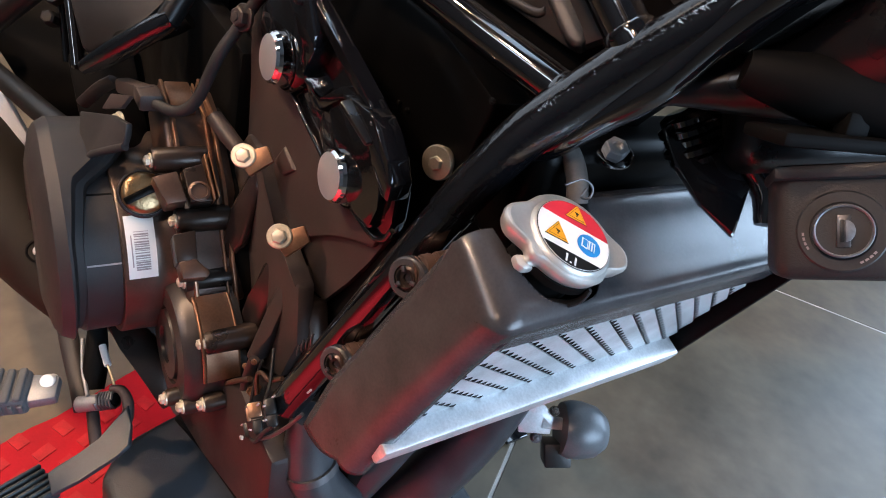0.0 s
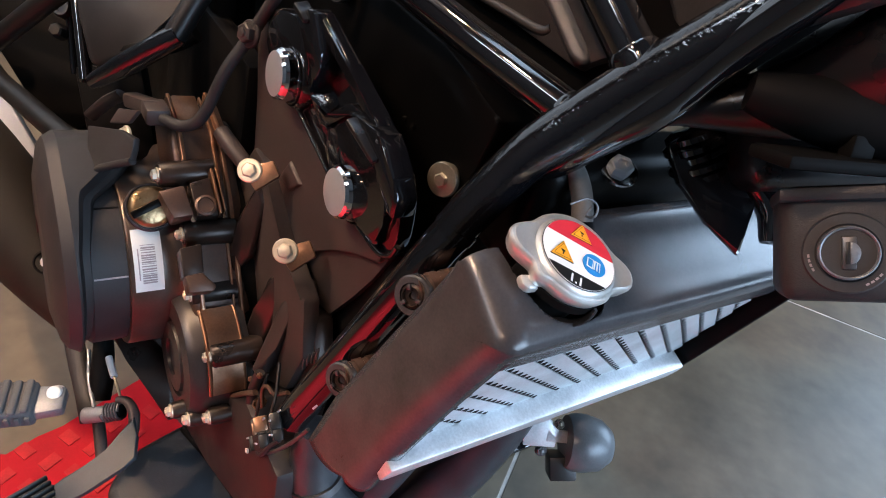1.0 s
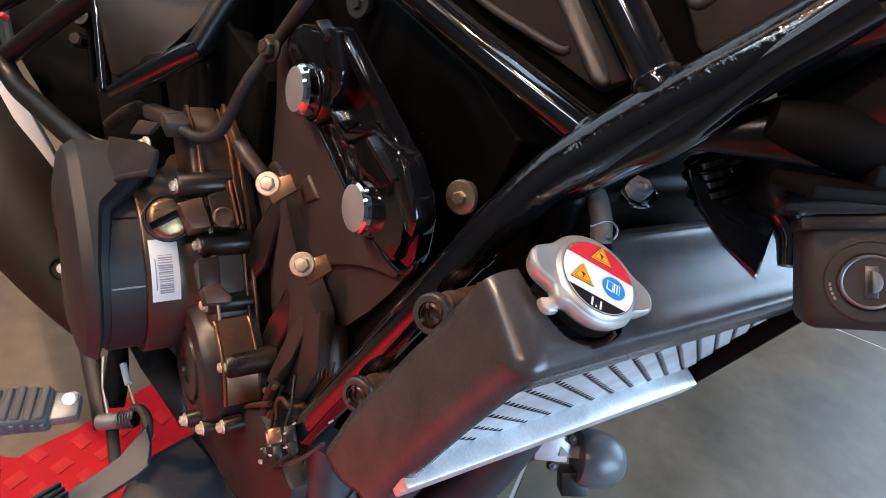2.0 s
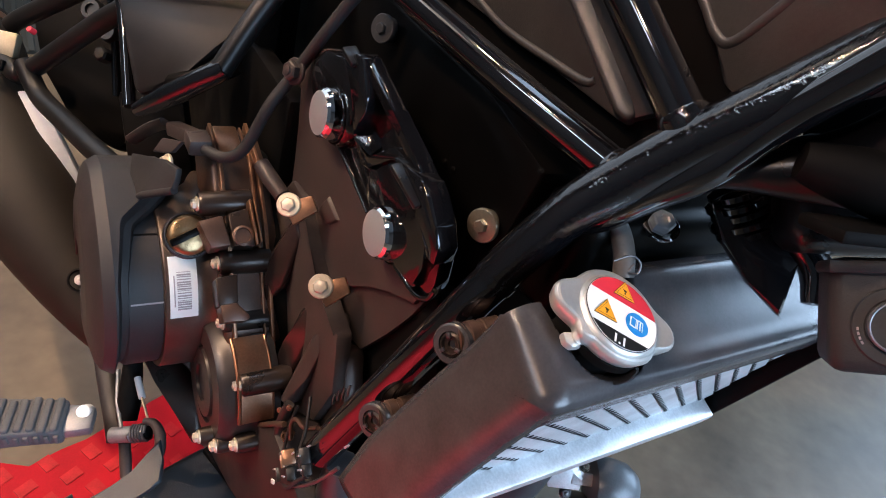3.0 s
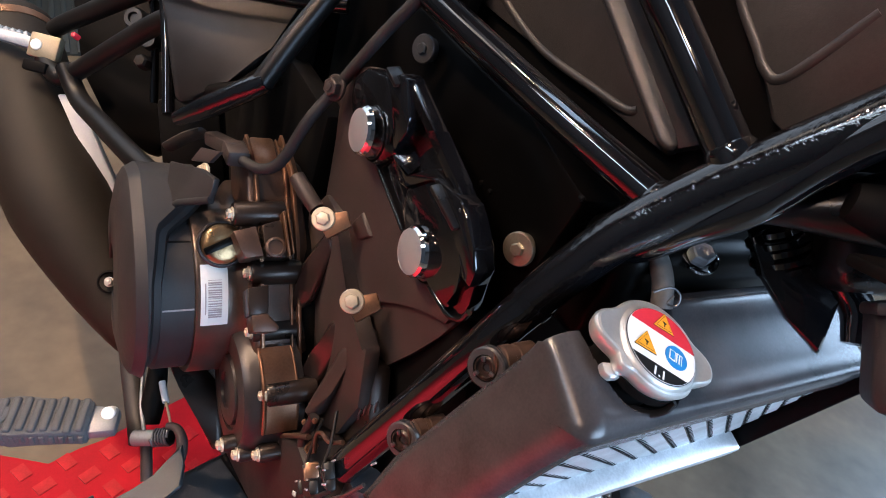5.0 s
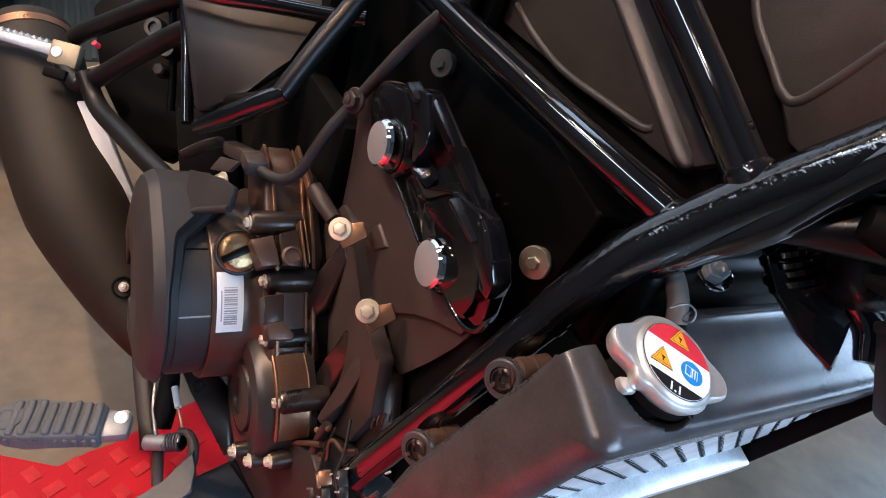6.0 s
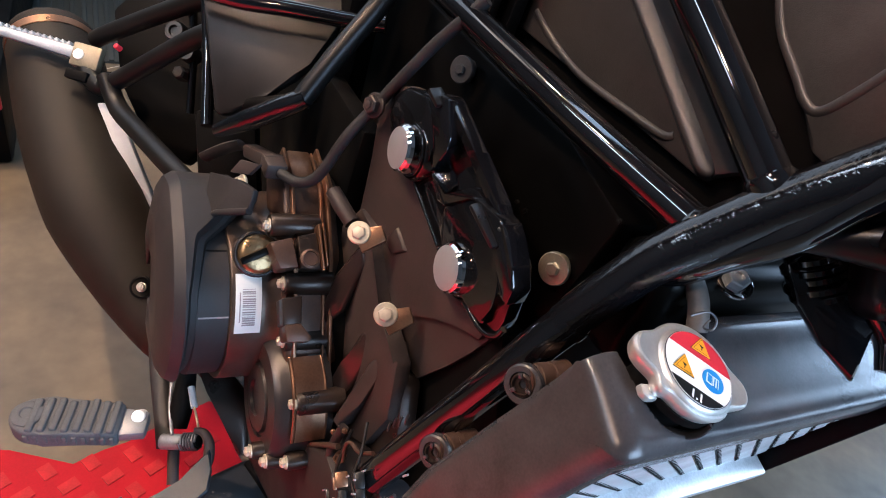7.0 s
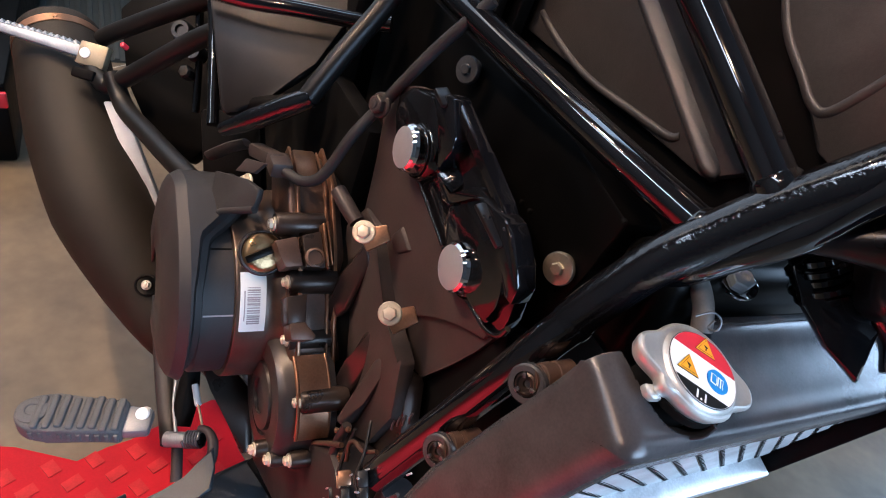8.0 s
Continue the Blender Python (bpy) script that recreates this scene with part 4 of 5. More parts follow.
for x, y, z in ((-0.196, -0.128, 0.521), (-0.216, -0.143, 0.44)):
    ax = Vector((0.35, -0.9, 0.25)).normalized()
    o = Vector((x + 0.002, y + 0.003, z))
    part("rivet_lug", lathe(fresh(), o, ax, [(0.0112, -0.006), (0.0112, -0.001), (0.0102, 0.0), (0.0072, 0.0), (0.0070, -0.003)], 28), SATIN, radiator)
    part("push_rivet", lathe(fresh(), o, ax, [(0.0066, -0.006), (0.0066, -0.0005), (0.0052, 0.0006), (0.0048, -0.0015), (0.0024, -0.0015), (0.0020, -0.004), (0.0002, -0.004)], 24), BOSS, radiator)
    u, v, w = frame_of(ax)
    for a in (0.4, 2.5, 4.6):
        d = math.cos(a) * u + math.sin(a) * v
        part("rivet_wedge", block(fresh(), o + d * 0.0052 + ax * 0.0012, (0.0030, 0.0022, 0.0016), 0.0004, d, ax.cross(d)), STEEL, radiator)
    back = (Vector((0.002, 0.034, 0.004))).normalized()
    part("rivet_post", lathe(fresh(), (x, y + 0.006, z + 0.002), back, [(0.0078, 0.0), (0.0078, 0.004), (0.0070, 0.0045), (0.0070, 0.007), (0.0078, 0.0075), (0.0078, 0.0125), (0.0070, 0.013), (0.0070, 0.0155), (0.0078, 0.016), (0.0078, 0.026)], 20), BROWNCASE, radiator)
part("notch_lip", tube(fresh(), [(-0.1710, -0.1038, 0.5627), (-0.1652, -0.0991, 0.5564), (-0.1584, -0.0935, 0.5491), (-0.1508, -0.0883, 0.5445), (-0.1418, -0.0837, 0.5442), (-0.1335, -0.0784, 0.5476), (-0.1291, -0.0752, 0.5536), (-0.1287, -0.0732, 0.5599)], 0.0030, 10, 5, 0.4, (0.3, 0, 0.95)), RUBBER, radiator)

# filler neck and pressure cap
C = Vector((0.3266, 0.0162, 0.945)).normalized()
CAP = Vector((-0.1475, -0.0765, 0.5776)) - C * 0.0023
bm = fresh()
lathe(bm, CAP, C, [(0.018, -0.045), (0.018, -0.014), (0.0235, -0.0125), (0.0235, -0.008)], 32)
part("filler_neck", bm, DARK, radiator)
ex = Vector((0.645, 0.737, -0.202))
ex = (ex - C * ex.dot(C)).normalized()
ey = C.cross(ex)


def cap_radius(deg):
    """The rim of the pressed cap: a disc with two broad ears and a catch."""
    r = 0.0252 + 0.0016 * math.sin(radians(deg))
    for at, high, wide in ((190, 0.0094, 21), (14, 0.0084, 20), (232, 0.0030, 9), (345, -0.0012, 12)):
        r += high * math.exp(-(abs((deg - at + 180) % 360 - 180) / wide) ** 2.6)
    return r


cap = fresh()
rings = []
for inset, h in ((0.0040, -0.0088), (0.0022, -0.0094), (0.0014, -0.0084), (0.0, -0.0034), (0.0002, -0.0020), (0.0010, -0.0008), (0.0022, -0.0003), (0.0034, -0.0006)):
    rings.append([cap.verts.new(CAP + C * h + (cap_radius(d) - inset) * (math.cos(radians(d)) * ex + math.sin(radians(d)) * ey)) for d in range(0, 360, 3)])
for r, h in ((0.0218, -0.0004), (0.0212, 0.0008), (0.0204, 0.0016), (0.0196, 0.0019), (0.0005, 0.0019)):
    rings.append([cap.verts.new(CAP + C * h + r * (math.cos(radians(d)) * ex + math.sin(radians(d)) * ey)) for d in range(0, 360, 3)])
for a, b in zip(rings, rings[1:]):
    for j in range(120):
        cap.faces.new((a[j], a[(j + 1) % 120], b[(j + 1) % 120], b[j]))
cap.faces.new(rings[0][::-1])
cap.faces.new(rings[-1])
part("pressure_cap", cap, CAPMETAL, radiator, "silver pressed-steel pressure cap with warning label", 30)
bm = fresh()
prism(bm, [(-0.0216, -0.0186), (-0.0140, -0.0140), (-0.0102, -0.0205), (-0.0150, -0.0240), (-0.0190, -0.0232)], CAP - C * 0.0135, ex, ey, 0.0045, 0.0014)
part("catch_tab", bm, CAPMETAL, radiator)
hexbolt(radiator, CAP + ex * -0.0165 + ey * -0.0212 + C * -0.0112, -ey - ex * 0.6 + C * 0.3, 0.0016, CAPMETAL, "safety_rivet", 1.3)


def decal(name, outline, lift, mat, label=""):
    bm = fresh()
    vs = [bm.verts.new(CAP + C * (0.0019 + lift) + ex * a + ey * b) for a, b in outline]
    lo = [bm.verts.new(CAP + C * 0.0015 + ex * a + ey * b) for a, b in outline]
    bm.faces.new(vs)
    for j in range(len(vs)):
        k = (j + 1) % len(vs)
        bm.faces.new((lo[j], lo[k], vs[k], vs[j]))
    return part(name, bm, mat, radiator, label)


def arc(r, a0, a1, n=28, cx=0.0, cy=0.0):
    return [(cx + r * math.cos(radians(a0 + (a1 - a0) * i / n)), cy + r * math.sin(radians(a0 + (a1 - a0) * i / n))) for i in range(n + 1)]


R = 0.0195
decal("label_edge", arc(R + 0.0003, 0, 354, 60), 0.0002, BLACKP)
decal("label_disc", arc(R, 0, 354, 60), 0.0004, WHITE)
decal("red_field", arc(R - 0.0002, 20.0, 163.0), 0.0006, REDP)
decal("black_field", arc(R - 0.0002, 221.0, 324.0), 0.0006, BLACKP)
for cx, cy, s in ((-0.0007, 0.0127, 0.0070), (-0.0087, -0.0047, 0.0072)):
    rot = 4
    for grow, lift, mat, nm in ((1.0, 0.0008, BLACKP, "sign_rim"), (0.95, 0.0010, ORANGE, "warning_triangle"), (0.74, 0.0011, BLACKP, "sign_line"), (0.69, 0.0012, ORANGE, "warning_triangle")):
        decal(nm, [(cx + s * grow * math.cos(radians(90 + rot + 120 * i)), cy + s * grow * math.sin(radians(90 + rot + 120 * i))) for i in range(3)], lift, mat)
    decal("sign_mark", [(cx - 0.0014, cy + 0.0012), (cx + 0.0012, cy + 0.0008), (cx + 0.0006, cy - 0.0002), (cx - 0.0002, cy - 0.0002)], 0.0014, BLACKP)
    decal("sign_mark", [(cx - 0.0002, cy - 0.0006), (cx + 0.0004, cy - 0.0006), (cx + 0.0004, cy - 0.0016), (cx - 0.0002, cy - 0.0016)], 0.0014, BLACKP)
decal("manual_sign", arc(0.0062, 0, 350, 30, 0.0083, -0.0018), 0.0008, BLUE)
for x, w in ((0.0042, 0.0034), (0.0080, 0.0034)):
    decal("sign_page", [(x, -0.0045), (x + w, -0.0049), (x + w, 0.0008), (x, 0.0010)], 0.0010, WHITE)
decal("sign_page", [(0.0048, -0.0039), (0.0071, -0.0042), (0.0071, 0.0002), (0.0048, 0.0004)], 0.0012, BLUE)
for x in (0.0087, 0.0102):
    decal("sign_page", [(x, -0.0052), (x + 0.0006, -0.0052), (x + 0.0006, 0.0001), (x, 0.0001)], 0.0012, BLUE)
text = bpy.data.curves.new("pressure_mark", "FONT")
text.body, text.size, text.align_x = "1.1", 0.0064, "CENTER"
text.offset = 0.00022
holder = new("pressure_mark", text)
mark = bpy.data.meshes.new_from_object(holder)
bpy.data.objects.remove(holder)
mark.materials.append(WHITE)
mark_ob = new("pressure_mark", mark)
mark_ob.parent = radiator
mark_ob.matrix_local = Matrix.Translation(CAP + C * 0.0027 + ex * 0.0004 + ey * -0.0184) @ Matrix((ex, ey, C)).transposed().to_4x4()
part("safety_wire", tube(fresh(), [(-0.172, -0.066, 0.588), (-0.170, -0.058, 0.592), (-0.167, -0.052, 0.589), (-0.165, -0.053, 0.584), (-0.168, -0.056, 0.583), (-0.169, -0.053, 0.587)], 0.0006, 8, 5), STEEL, radiator)

# hoses and stay above the shroud
# Added black block stands for the dark space behind the shroud.
part("shade_filler", block(fresh(), (-0.212, 0.030, 0.560), (0.045, 0.19, 0.075), 0.012, (1, 0, 0), (0, 1, 0), 3), INKY, radiator)
part("overflow_hose", tube(fresh(), [(-0.1970, -0.0479, 0.5957), (-0.1887, -0.0467, 0.5905), (-0.1806, -0.0478, 0.5845), (-0.1738, -0.0484, 0.5745)], 0.0056, 14, 4), GREYHOSE, radiator)
bm = fresh()
prism(bm, [(-0.034, 0.030), (-0.010, 0.046), (0.022, 0.040), (0.016, 0.010), (0.003, -0.030), (-0.014, -0.012), (-0.028, 0.008)], (-0.1466, 0.0248, 0.5996), (0.512, 0.812, 0.278), (-0.609, 0.115, 0.784), 0.005, 0.002)
part("mounting_stay", bm, GLOSS, radiator, "gloss black triangular mounting stay")
part("stay_rib", tube(fresh(), [(-0.150, 0.030, 0.616), (-0.132, 0.040, 0.605), (-0.120, 0.036, 0.590)], [0.006, 0.009, 0.006], 14, 5), GLOSS, radiator)
part("stay_boss", lathe(fresh(), (-0.158, 0.042, 0.612), (0.75, -0.5, 0.4), [(0.015, -0.01), (0.015, 0.003), (0.009, 0.006), (0.003, 0.007)], 24), GLOSS, radiator)
part("chrome_nut", lathe(fresh(), (-0.1888, -0.0168, 0.5975), (0.30, -0.25, 0.90), [(0.0070, -0.003), (0.0070, 0.0010), (0.0062, 0.0018), (0.0034, 0.0018), (0.0030, 0.0002), (0.0005, 0.0002)], 6), CAPFACE, radiator, "bright hexagon nut")
part("nut_washer", lathe(fresh(), (-0.1888, -0.0168, 0.5975), (0.30, -0.25, 0.90), [(0.0112, -0.005), (0.0112, -0.0034), (0.0104, -0.0030), (0.0050, -0.0030)], 28), CHROME, radiator)
for x, r in ((0.0, 0.0150), (0.006, 0.0170), (0.0115, 0.0150), (0.017, 0.0165), (0.0225, 0.0140)):
    part("boot_ring", lathe(fresh(), Vector((-0.1667, 0.0226, 0.6047)) + Vector((-0.55, -0.35, 0.72)) * x, (-0.55, -0.35, 0.72), [(r - 0.003, -0.0032), (r, -0.0015), (r, 0.0015), (r - 0.003, 0.0032)], 28), GLOSS, radiator)

# ---- ignition switch ----
KN = Vector((0.36, -0.84, 0.40)).normalized()
KU = Vector((0.512, 0.812, 0.278))
KU = (KU - KN * KU.dot(KN)).normalized()
KV = KN.cross(KU)
KO = Vector((-0.0741, -0.0175, 0.6268))
bm = fresh()
block(bm, KO + KU * 0.008 + KV * 0.004 - KN * 0.022, (0.064, 0.048, 0.04), 0.006, KU, KV, 3)
switch = part("ignition_switch", bm, GUARD, bike, "black square ignition switch with round key barrel")
part("top_lip", block(fresh(), KO + KU * 0.008 + KV * 0.024 - KN * 0.02, (0.066, 0.006, 0.044), 0.002, KU, KV), GUARD, switch)
part("raised_ring", lathe(fresh(), KO, KN, [(0.0165, -0.004), (0.0165, -0.0018), (0.0158, -0.0012), (0.0118, -0.0012), (0.0113, -0.0018)], 40), PLASTIC, switch)
part("barrel_rim", lathe(fresh(), KO, KN, [(0.0108, -0.004), (0.0108, 0.0010), (0.0103, 0.0016), (0.0098, 0.0012), (0.0097, 0.0002)], 40), GREYCAST, switch)
part("barrel_face", lathe(fresh(), KO, KN, [(0.0096, -0.004), (0.0096, 0.0003), (0.0005, 0.0004)], 40), PLASTIC, switch)
part("slot_plate", block(fresh(), KO + KN * 0.0007, (0.0050, 0.0130, 0.0012), 0.0004, KU, KV), STEEL, switch)
part("key_slot", block(fresh(), KO + KN * 0.0013 - KU * 0.0006, (0.0014, 0.0090, 0.0006), 0.0001, KU, KV), BLACKP, switch)
part("slot_shutter", prism(fresh(), [(0.0004 + 0.0036 * math.cos(radians(a)), 0.0044 * math.sin(radians(a))) for a in range(-90, 91, 15)], KO + KN * 0.0006, KU, KV, 0.0011, 0.0003), GREYCAST, switch)
for k in range(4):
    for base, turn in ((185, 1), (298, 1)):
        a = radians(base + turn * k * 8)
        d = KU * math.cos(a) + KV * math.sin(a)
        part("print_bar", block(fresh(), KO + d * 0.0140 - KN * 0.0010, (0.0008, 0.0013, 0.0004), 0, d, KN.cross(d)), FADED, switch)

# ---- horn and pipes below the radiator ----
bm = fresh()
lathe(bm, (-0.168, 0.078, 0.340), (0.512, 0.812, 0.10), [(0.021, -0.012), (0.0235, -0.006), (0.0235, 0.004), (0.021, 0.016), (0.014, 0.025), (0.004, 0.028)], 32)
horn = part("horn", bm, HORN, bike, "round black horn on a silver bracket")
part("horn_mouth", block(fresh(), (-0.166, 0.066, 0.318), (0.022, 0.020, 0.024), 0.002, (0.512, 0.812, 0.278), (-0.609, 0.115, 0.784)), BLACKP, horn)
bm = fresh()
prism(bm, [(-0.014, -0.012), (0.012, -0.014), (0.016, 0.002), (0.004, 0.014), (-0.012, 0.012)], (-0.190, 0.050, 0.342), (0.512, 0.812, 0.278), (-0.609, 0.115, 0.784), 0.003, 0.0008)
block(bm, (-0.176, 0.066, 0.343), (0.030, 0.010, 0.004), 0.001, (0.5, 0.84, 0.1), (-0.6, 0.3, 0.7))
part("horn_bracket", bm, ALU, horn, "plated steel horn bracket")
hexbolt(horn, (-0.183, 0.062, 0.352), (0.3, -0.3, 0.9), 0.0035, ZINC)
hexbolt(horn, (-0.180, 0.050, 0.328), (0.6, -0.5, 0.5), 0.004, STEEL)
exhaust = part("exhaust", tube(fresh(), [(-0.21, 0.030, 0.40), (-0.208, 0.012, 0.322), (-0.216, -0.02, 0.245), (-0.25, -0.05, 0.16), (-0.35, -0.06, 0.10), (-0.50, -0.10, 0.09), (-0.59, -0.18, 0.14), (-0.62, -0.245, 0.205)], 0.024, 24, 6), PIPE, bike, "matt black exhaust pipe, chamber and silencer")
part("header_pipe", tube(fresh(), [(-0.225, -0.04, 0.36), (-0.230, -0.066, 0.28), (-0.26, -0.08, 0.18), (-0.34, -0.09, 0.11)], 0.017, 20, 6), PIPE, exhaust)
bm = fresh()
prism(bm, [(-0.4437, -0.1600), (-0.4300, -0.2010), (-0.4180, -0.2210), (-0.3900, -0.2400), (-0.3300, -0.2300), (-0.2400, -0.2000), (-0.1900, -0.1000), (-0.2000, 0.1000), (-0.4300, 0.1000)], (0, 0, 0.050), (1, 0, 0), (0, 1, 0), 0.080, 0.010, 3)
part("collector_box", bm, CHAMBER, exhaust, "matt blue-black exhaust chamber")
# Near-black tube draws the shadow line along the chamber's edge.
part("chamber_shadow_line", tube(fresh(), [(-0.4350, -0.1580, 0.131), (-0.3850, -0.1430, 0.133), (-0.3180, -0.1280, 0.133), (-0.2400, -0.1120, 0.131)], 0.005, 12, 5), DARK, exhaust)
bm = fresh()
tube(bm, [(-0.570, -0.222, 0.182), (-0.635, -0.256, 0.212), (-0.72, -0.296, 0.254), (-0.83, -0.324, 0.296), (-0.96, -0.345, 0.342), (-0.985, -0.349, 0.351)], [0.030, 0.045, 0.0565, 0.058, 0.055, 0.050], 36, 6)
part("silencer", bm, SHIELD, exhaust, "matt black tapered silencer")
part("end_ring", tube(fresh(), [(-0.955, -0.3445, 0.3405), (-0.966, -0.346, 0.3445)], 0.0560, 40, 1), BRONZE, exhaust)
part("shield_seam", tube(fresh(), [(-0.84, -0.3255, 0.2995), (-0.843, -0.326, 0.3006)], 0.0562, 40, 1), SHIELD, exhaust)
part("bolt_cup", lathe(fresh(), (-0.5994, -0.2587, 0.2418), (0.62, -0.42, 0.66), [(0.0125, -0.006), (0.0125, 0.0015), (0.0105, 0.0020), (0.0095, -0.003), (0.001, -0.003)], 24), DARK, exhaust)
hexbolt(exhaust, (-0.5994, -0.2587, 0.2418), (0.62, -0.42, 0.66), 0.0042, ZINC, "shield_bolt", 1.3)
part("coolant_pipe", tube(fresh(), [(-0.24, -0.13, 0.36), (-0.235, -0.128, 0.325), (-0.222, -0.122, 0.30), (-0.21, -0.10, 0.27)], [0.012, 0.018, 0.018, 0.018], 18, 5), PIPE, engine)
part("pipe_clamp", tube(fresh(), [(-0.229, -0.126, 0.314), (-0.2265, -0.1245, 0.309)], 0.0195, 20, 1), STEEL, engine)

# ---- pegs and brake pedal ----
PA = Vector((-0.30, -0.94, -0.12)).normalized()
PU = Vector((0.90, -0.28, -0.10))
PU = (PU - PA * PU.dot(PA)).normalized()
PV = PA.cross(PU)
if PV.z < 0:
    PV = -PV
PO = Vector((-0.448, -0.283, 0.207))
bm = fresh()
prism(bm, [(0.0, -0.017), (0.0, 0.018), (0.062, 0.020)] + [(0.068 + 0.025 * math.sin(radians(a)), 0.020 * math.cos(radians(a))) for a in range(10, 171, 20)] + [(0.062, -0.020)], PO - PV * 0.012, PA, PU, 0.02 if PA.cross(PU).dot(PV) > 0 else -0.02, 0.004, 3)
peg = part("rider_footpeg", bm, PEG, bike, "black ribbed rubber rider footpeg on aluminium hinge")
for k in range(8):
    bm = fresh()
    block(bm, PO + PA * (0.006 + 0.0094 * k) + PV * 0.0086 + PU * (0.0012 * math.sin(k * 2.1)), (0.0066, 0.034 + 0.0015 * math.sin(k * 1.3), 0.0050), 0.0022, PA, PU, 3)
    part("tread_rib", bm, PEG, peg)
for k in range(10):
    part("edge_notch", block(fresh(), PO + PA * (0.004 + 0.0078 * k) + PU * 0.0195 - PV * 0.001, (0.0040, 0.0030, 0.0100), 0.0008, PA, PU), PEG, peg)
part("tip_pad", lathe(fresh(), PO + PA * 0.078 + PV * 0.0070, PV, [(0.013, 0), (0.013, 0.0022), (0.011, 0.0034), (0.006, 0.0034), (0.005, 0.0024), (0.001, 0.0024)], 24), PEG, peg)
part("peg_bar", block(fresh(), PO + PA * 0.035 - PV * 0.014, (0.06, 0.016, 0.006), 0.002, PA, PU), STEEL, peg)
bm = fresh()
prism(bm, [(-0.022, -0.012), (-0.022, 0.012), (0.0, 0.015), (0.012, 0.008), (0.012, -0.008), (0.0, -0.015)], PO - PV * 0.009, PA, PU, 0.012 if PA.cross(PU).dot(PV) > 0 else -0.014, 0.003)
part("peg_hinge", bm, GREYCAST, peg, "grey cast aluminium hinge")
part("hinge_pin", lathe(fresh(), Vector((-0.448, -0.270, 0.2135)), (0.6, -0.35, 0.7), [(0.0060, -0.012), (0.0060, 0.0012), (0.0052, 0.002), (0.0005, 0.0022)], 24), WHITE, peg, "white painted pin head")
PS, PT = Vector((-0.0939, -0.9364, -0.3381)), Vector((0.9635, 0.0, -0.2676))
bm = fresh()
prism(bm, [(-0.0380, -0.0300), (-0.0252, -0.0165), (-0.0111, -0.0062), (0.0070, -0.0020), (0.0248, 0.0010), (0.0331, 0.0043), (0.0322, 0.0245), (0.0102, 0.0205), (-0.0201, 0.0128), (-0.0323, 0.0087), (-0.0365, -0.0100)], (-0.372, -0.25, 0.20), PS, PT, -0.006, 0.002)
pedal = part("brake_pedal", bm, STRAP, bike, "blue-grey steel rear brake pedal with return spring")
part("pedal_hook", tube(fresh(), [(-0.4204, -0.2241, 0.2177), (-0.4144, -0.2168, 0.2202), (-0.4016, -0.2137, 0.2167), (-0.3894, -0.2169, 0.2066), (-0.3921, -0.2251, 0.2012)], [0.003, 0.004, 0.005, 0.005, 0.003], 12, 5), BROWN, pedal)
part("pedal_shank", tube(fresh(), [(-0.4332, -0.2379, 0.1811), (-0.4218, -0.2385, 0.1719), (-0.4054, -0.2396, 0.1595)], 0.0055, 12, 3), BROWN, pedal)
part("pedal_bracket", tube(fresh(), [(-0.5392, -0.2460, 0.2180), (-0.5008, -0.2460, 0.2002), (-0.4621, -0.2453, 0.1850), (-0.4351, -0.2455, 0.1819)], [0.010, 0.0095, 0.0085, 0.0085], 12, 4, 0.6, (0.8, -0.4, 0.4)), GUARD, pedal)
# Pale grey tube draws the lit edge of the dark bracket.
part("bracket_lit_edge", tube(fresh(), [(-0.4887, -0.2365, 0.2173), (-0.4629, -0.2406, 0.2063), (-0.4404, -0.2409, 0.1997), (-0.4322, -0.2408, 0.1995)], 0.0018, 8, 4), GREYCAST, pedal)
part("pedal_pivot", tube(fresh(), [(-0.4349, -0.2481, 0.1880), (-0.4241, -0.2320, 0.1976)], 0.0075, 20, 1), GREYCAST, pedal)
bm = fresh()
a, b = Vector((-0.4203, -0.2335, 0.2033)), Vector((-0.4125, -0.2209, 0.2115))
su, sv, sw = frame_of(b - a)
coil = [a.lerp(b, k / 47) + 0.0078 * (math.cos(k * 0.8) * su + math.sin(k * 0.8) * sv) for k in range(48)]
tube(bm, coil, 0.0013, 6, 1)
part("spring_core", tube(fresh(), [a, b], 0.0055, 12, 1), DARK, pedal)
part("return_spring", bm, STEEL, pedal)
part("switch_rod", tube(fresh(), [(-0.4636, -0.2235, 0.2295), (-0.4530, -0.2230, 0.2265), (-0.4428, -0.2224, 0.2241)], 0.0032, 10, 2), PALE, pedal)
part("switch_wire", tube(fresh(), [(-0.4436, -0.2227, 0.2248), (-0.4321, -0.2215, 0.2215), (-0.4220, -0.2210, 0.2194)], 0.0012, 8, 2), TAN, pedal)
part("switch_body", tube(fresh(), [(-0.4905, -0.2234, 0.2349), (-0.4756, -0.2261, 0.2198), (-0.4569, -0.2314, 0.2019), (-0.4454, -0.2343, 0.1916)], [0.008, 0.010, 0.011, 0.009], 12, 4), DARK, pedal)
PD = Vector((-0.3710, -0.3000, 0.1640))
part("pedal_pad", block(fresh(), PD, (0.036, 0.046, 0.010), 0.003, (0.9, 0.35, 0), (-0.35, 0.9, 0)), STRAP, pedal)
for k in range(6):
    part("tread_rib", prism(fresh(), [(-0.0026, 0.0), (-0.0008, 0.0038), (0.0010, 0.0038), (0.0026, 0.0)], PD + Vector((0.9, 0.35, 0)) * 0.017 * (k / 2.5 - 1) * 0.9 + Vector((0.35, -0.9, 0)) * 0.022 + Vector((0, 0, 0.0045)), (0.932, 0.362, 0), (0, 0, 1), -0.044, 0.0006), STRAP, pedal)

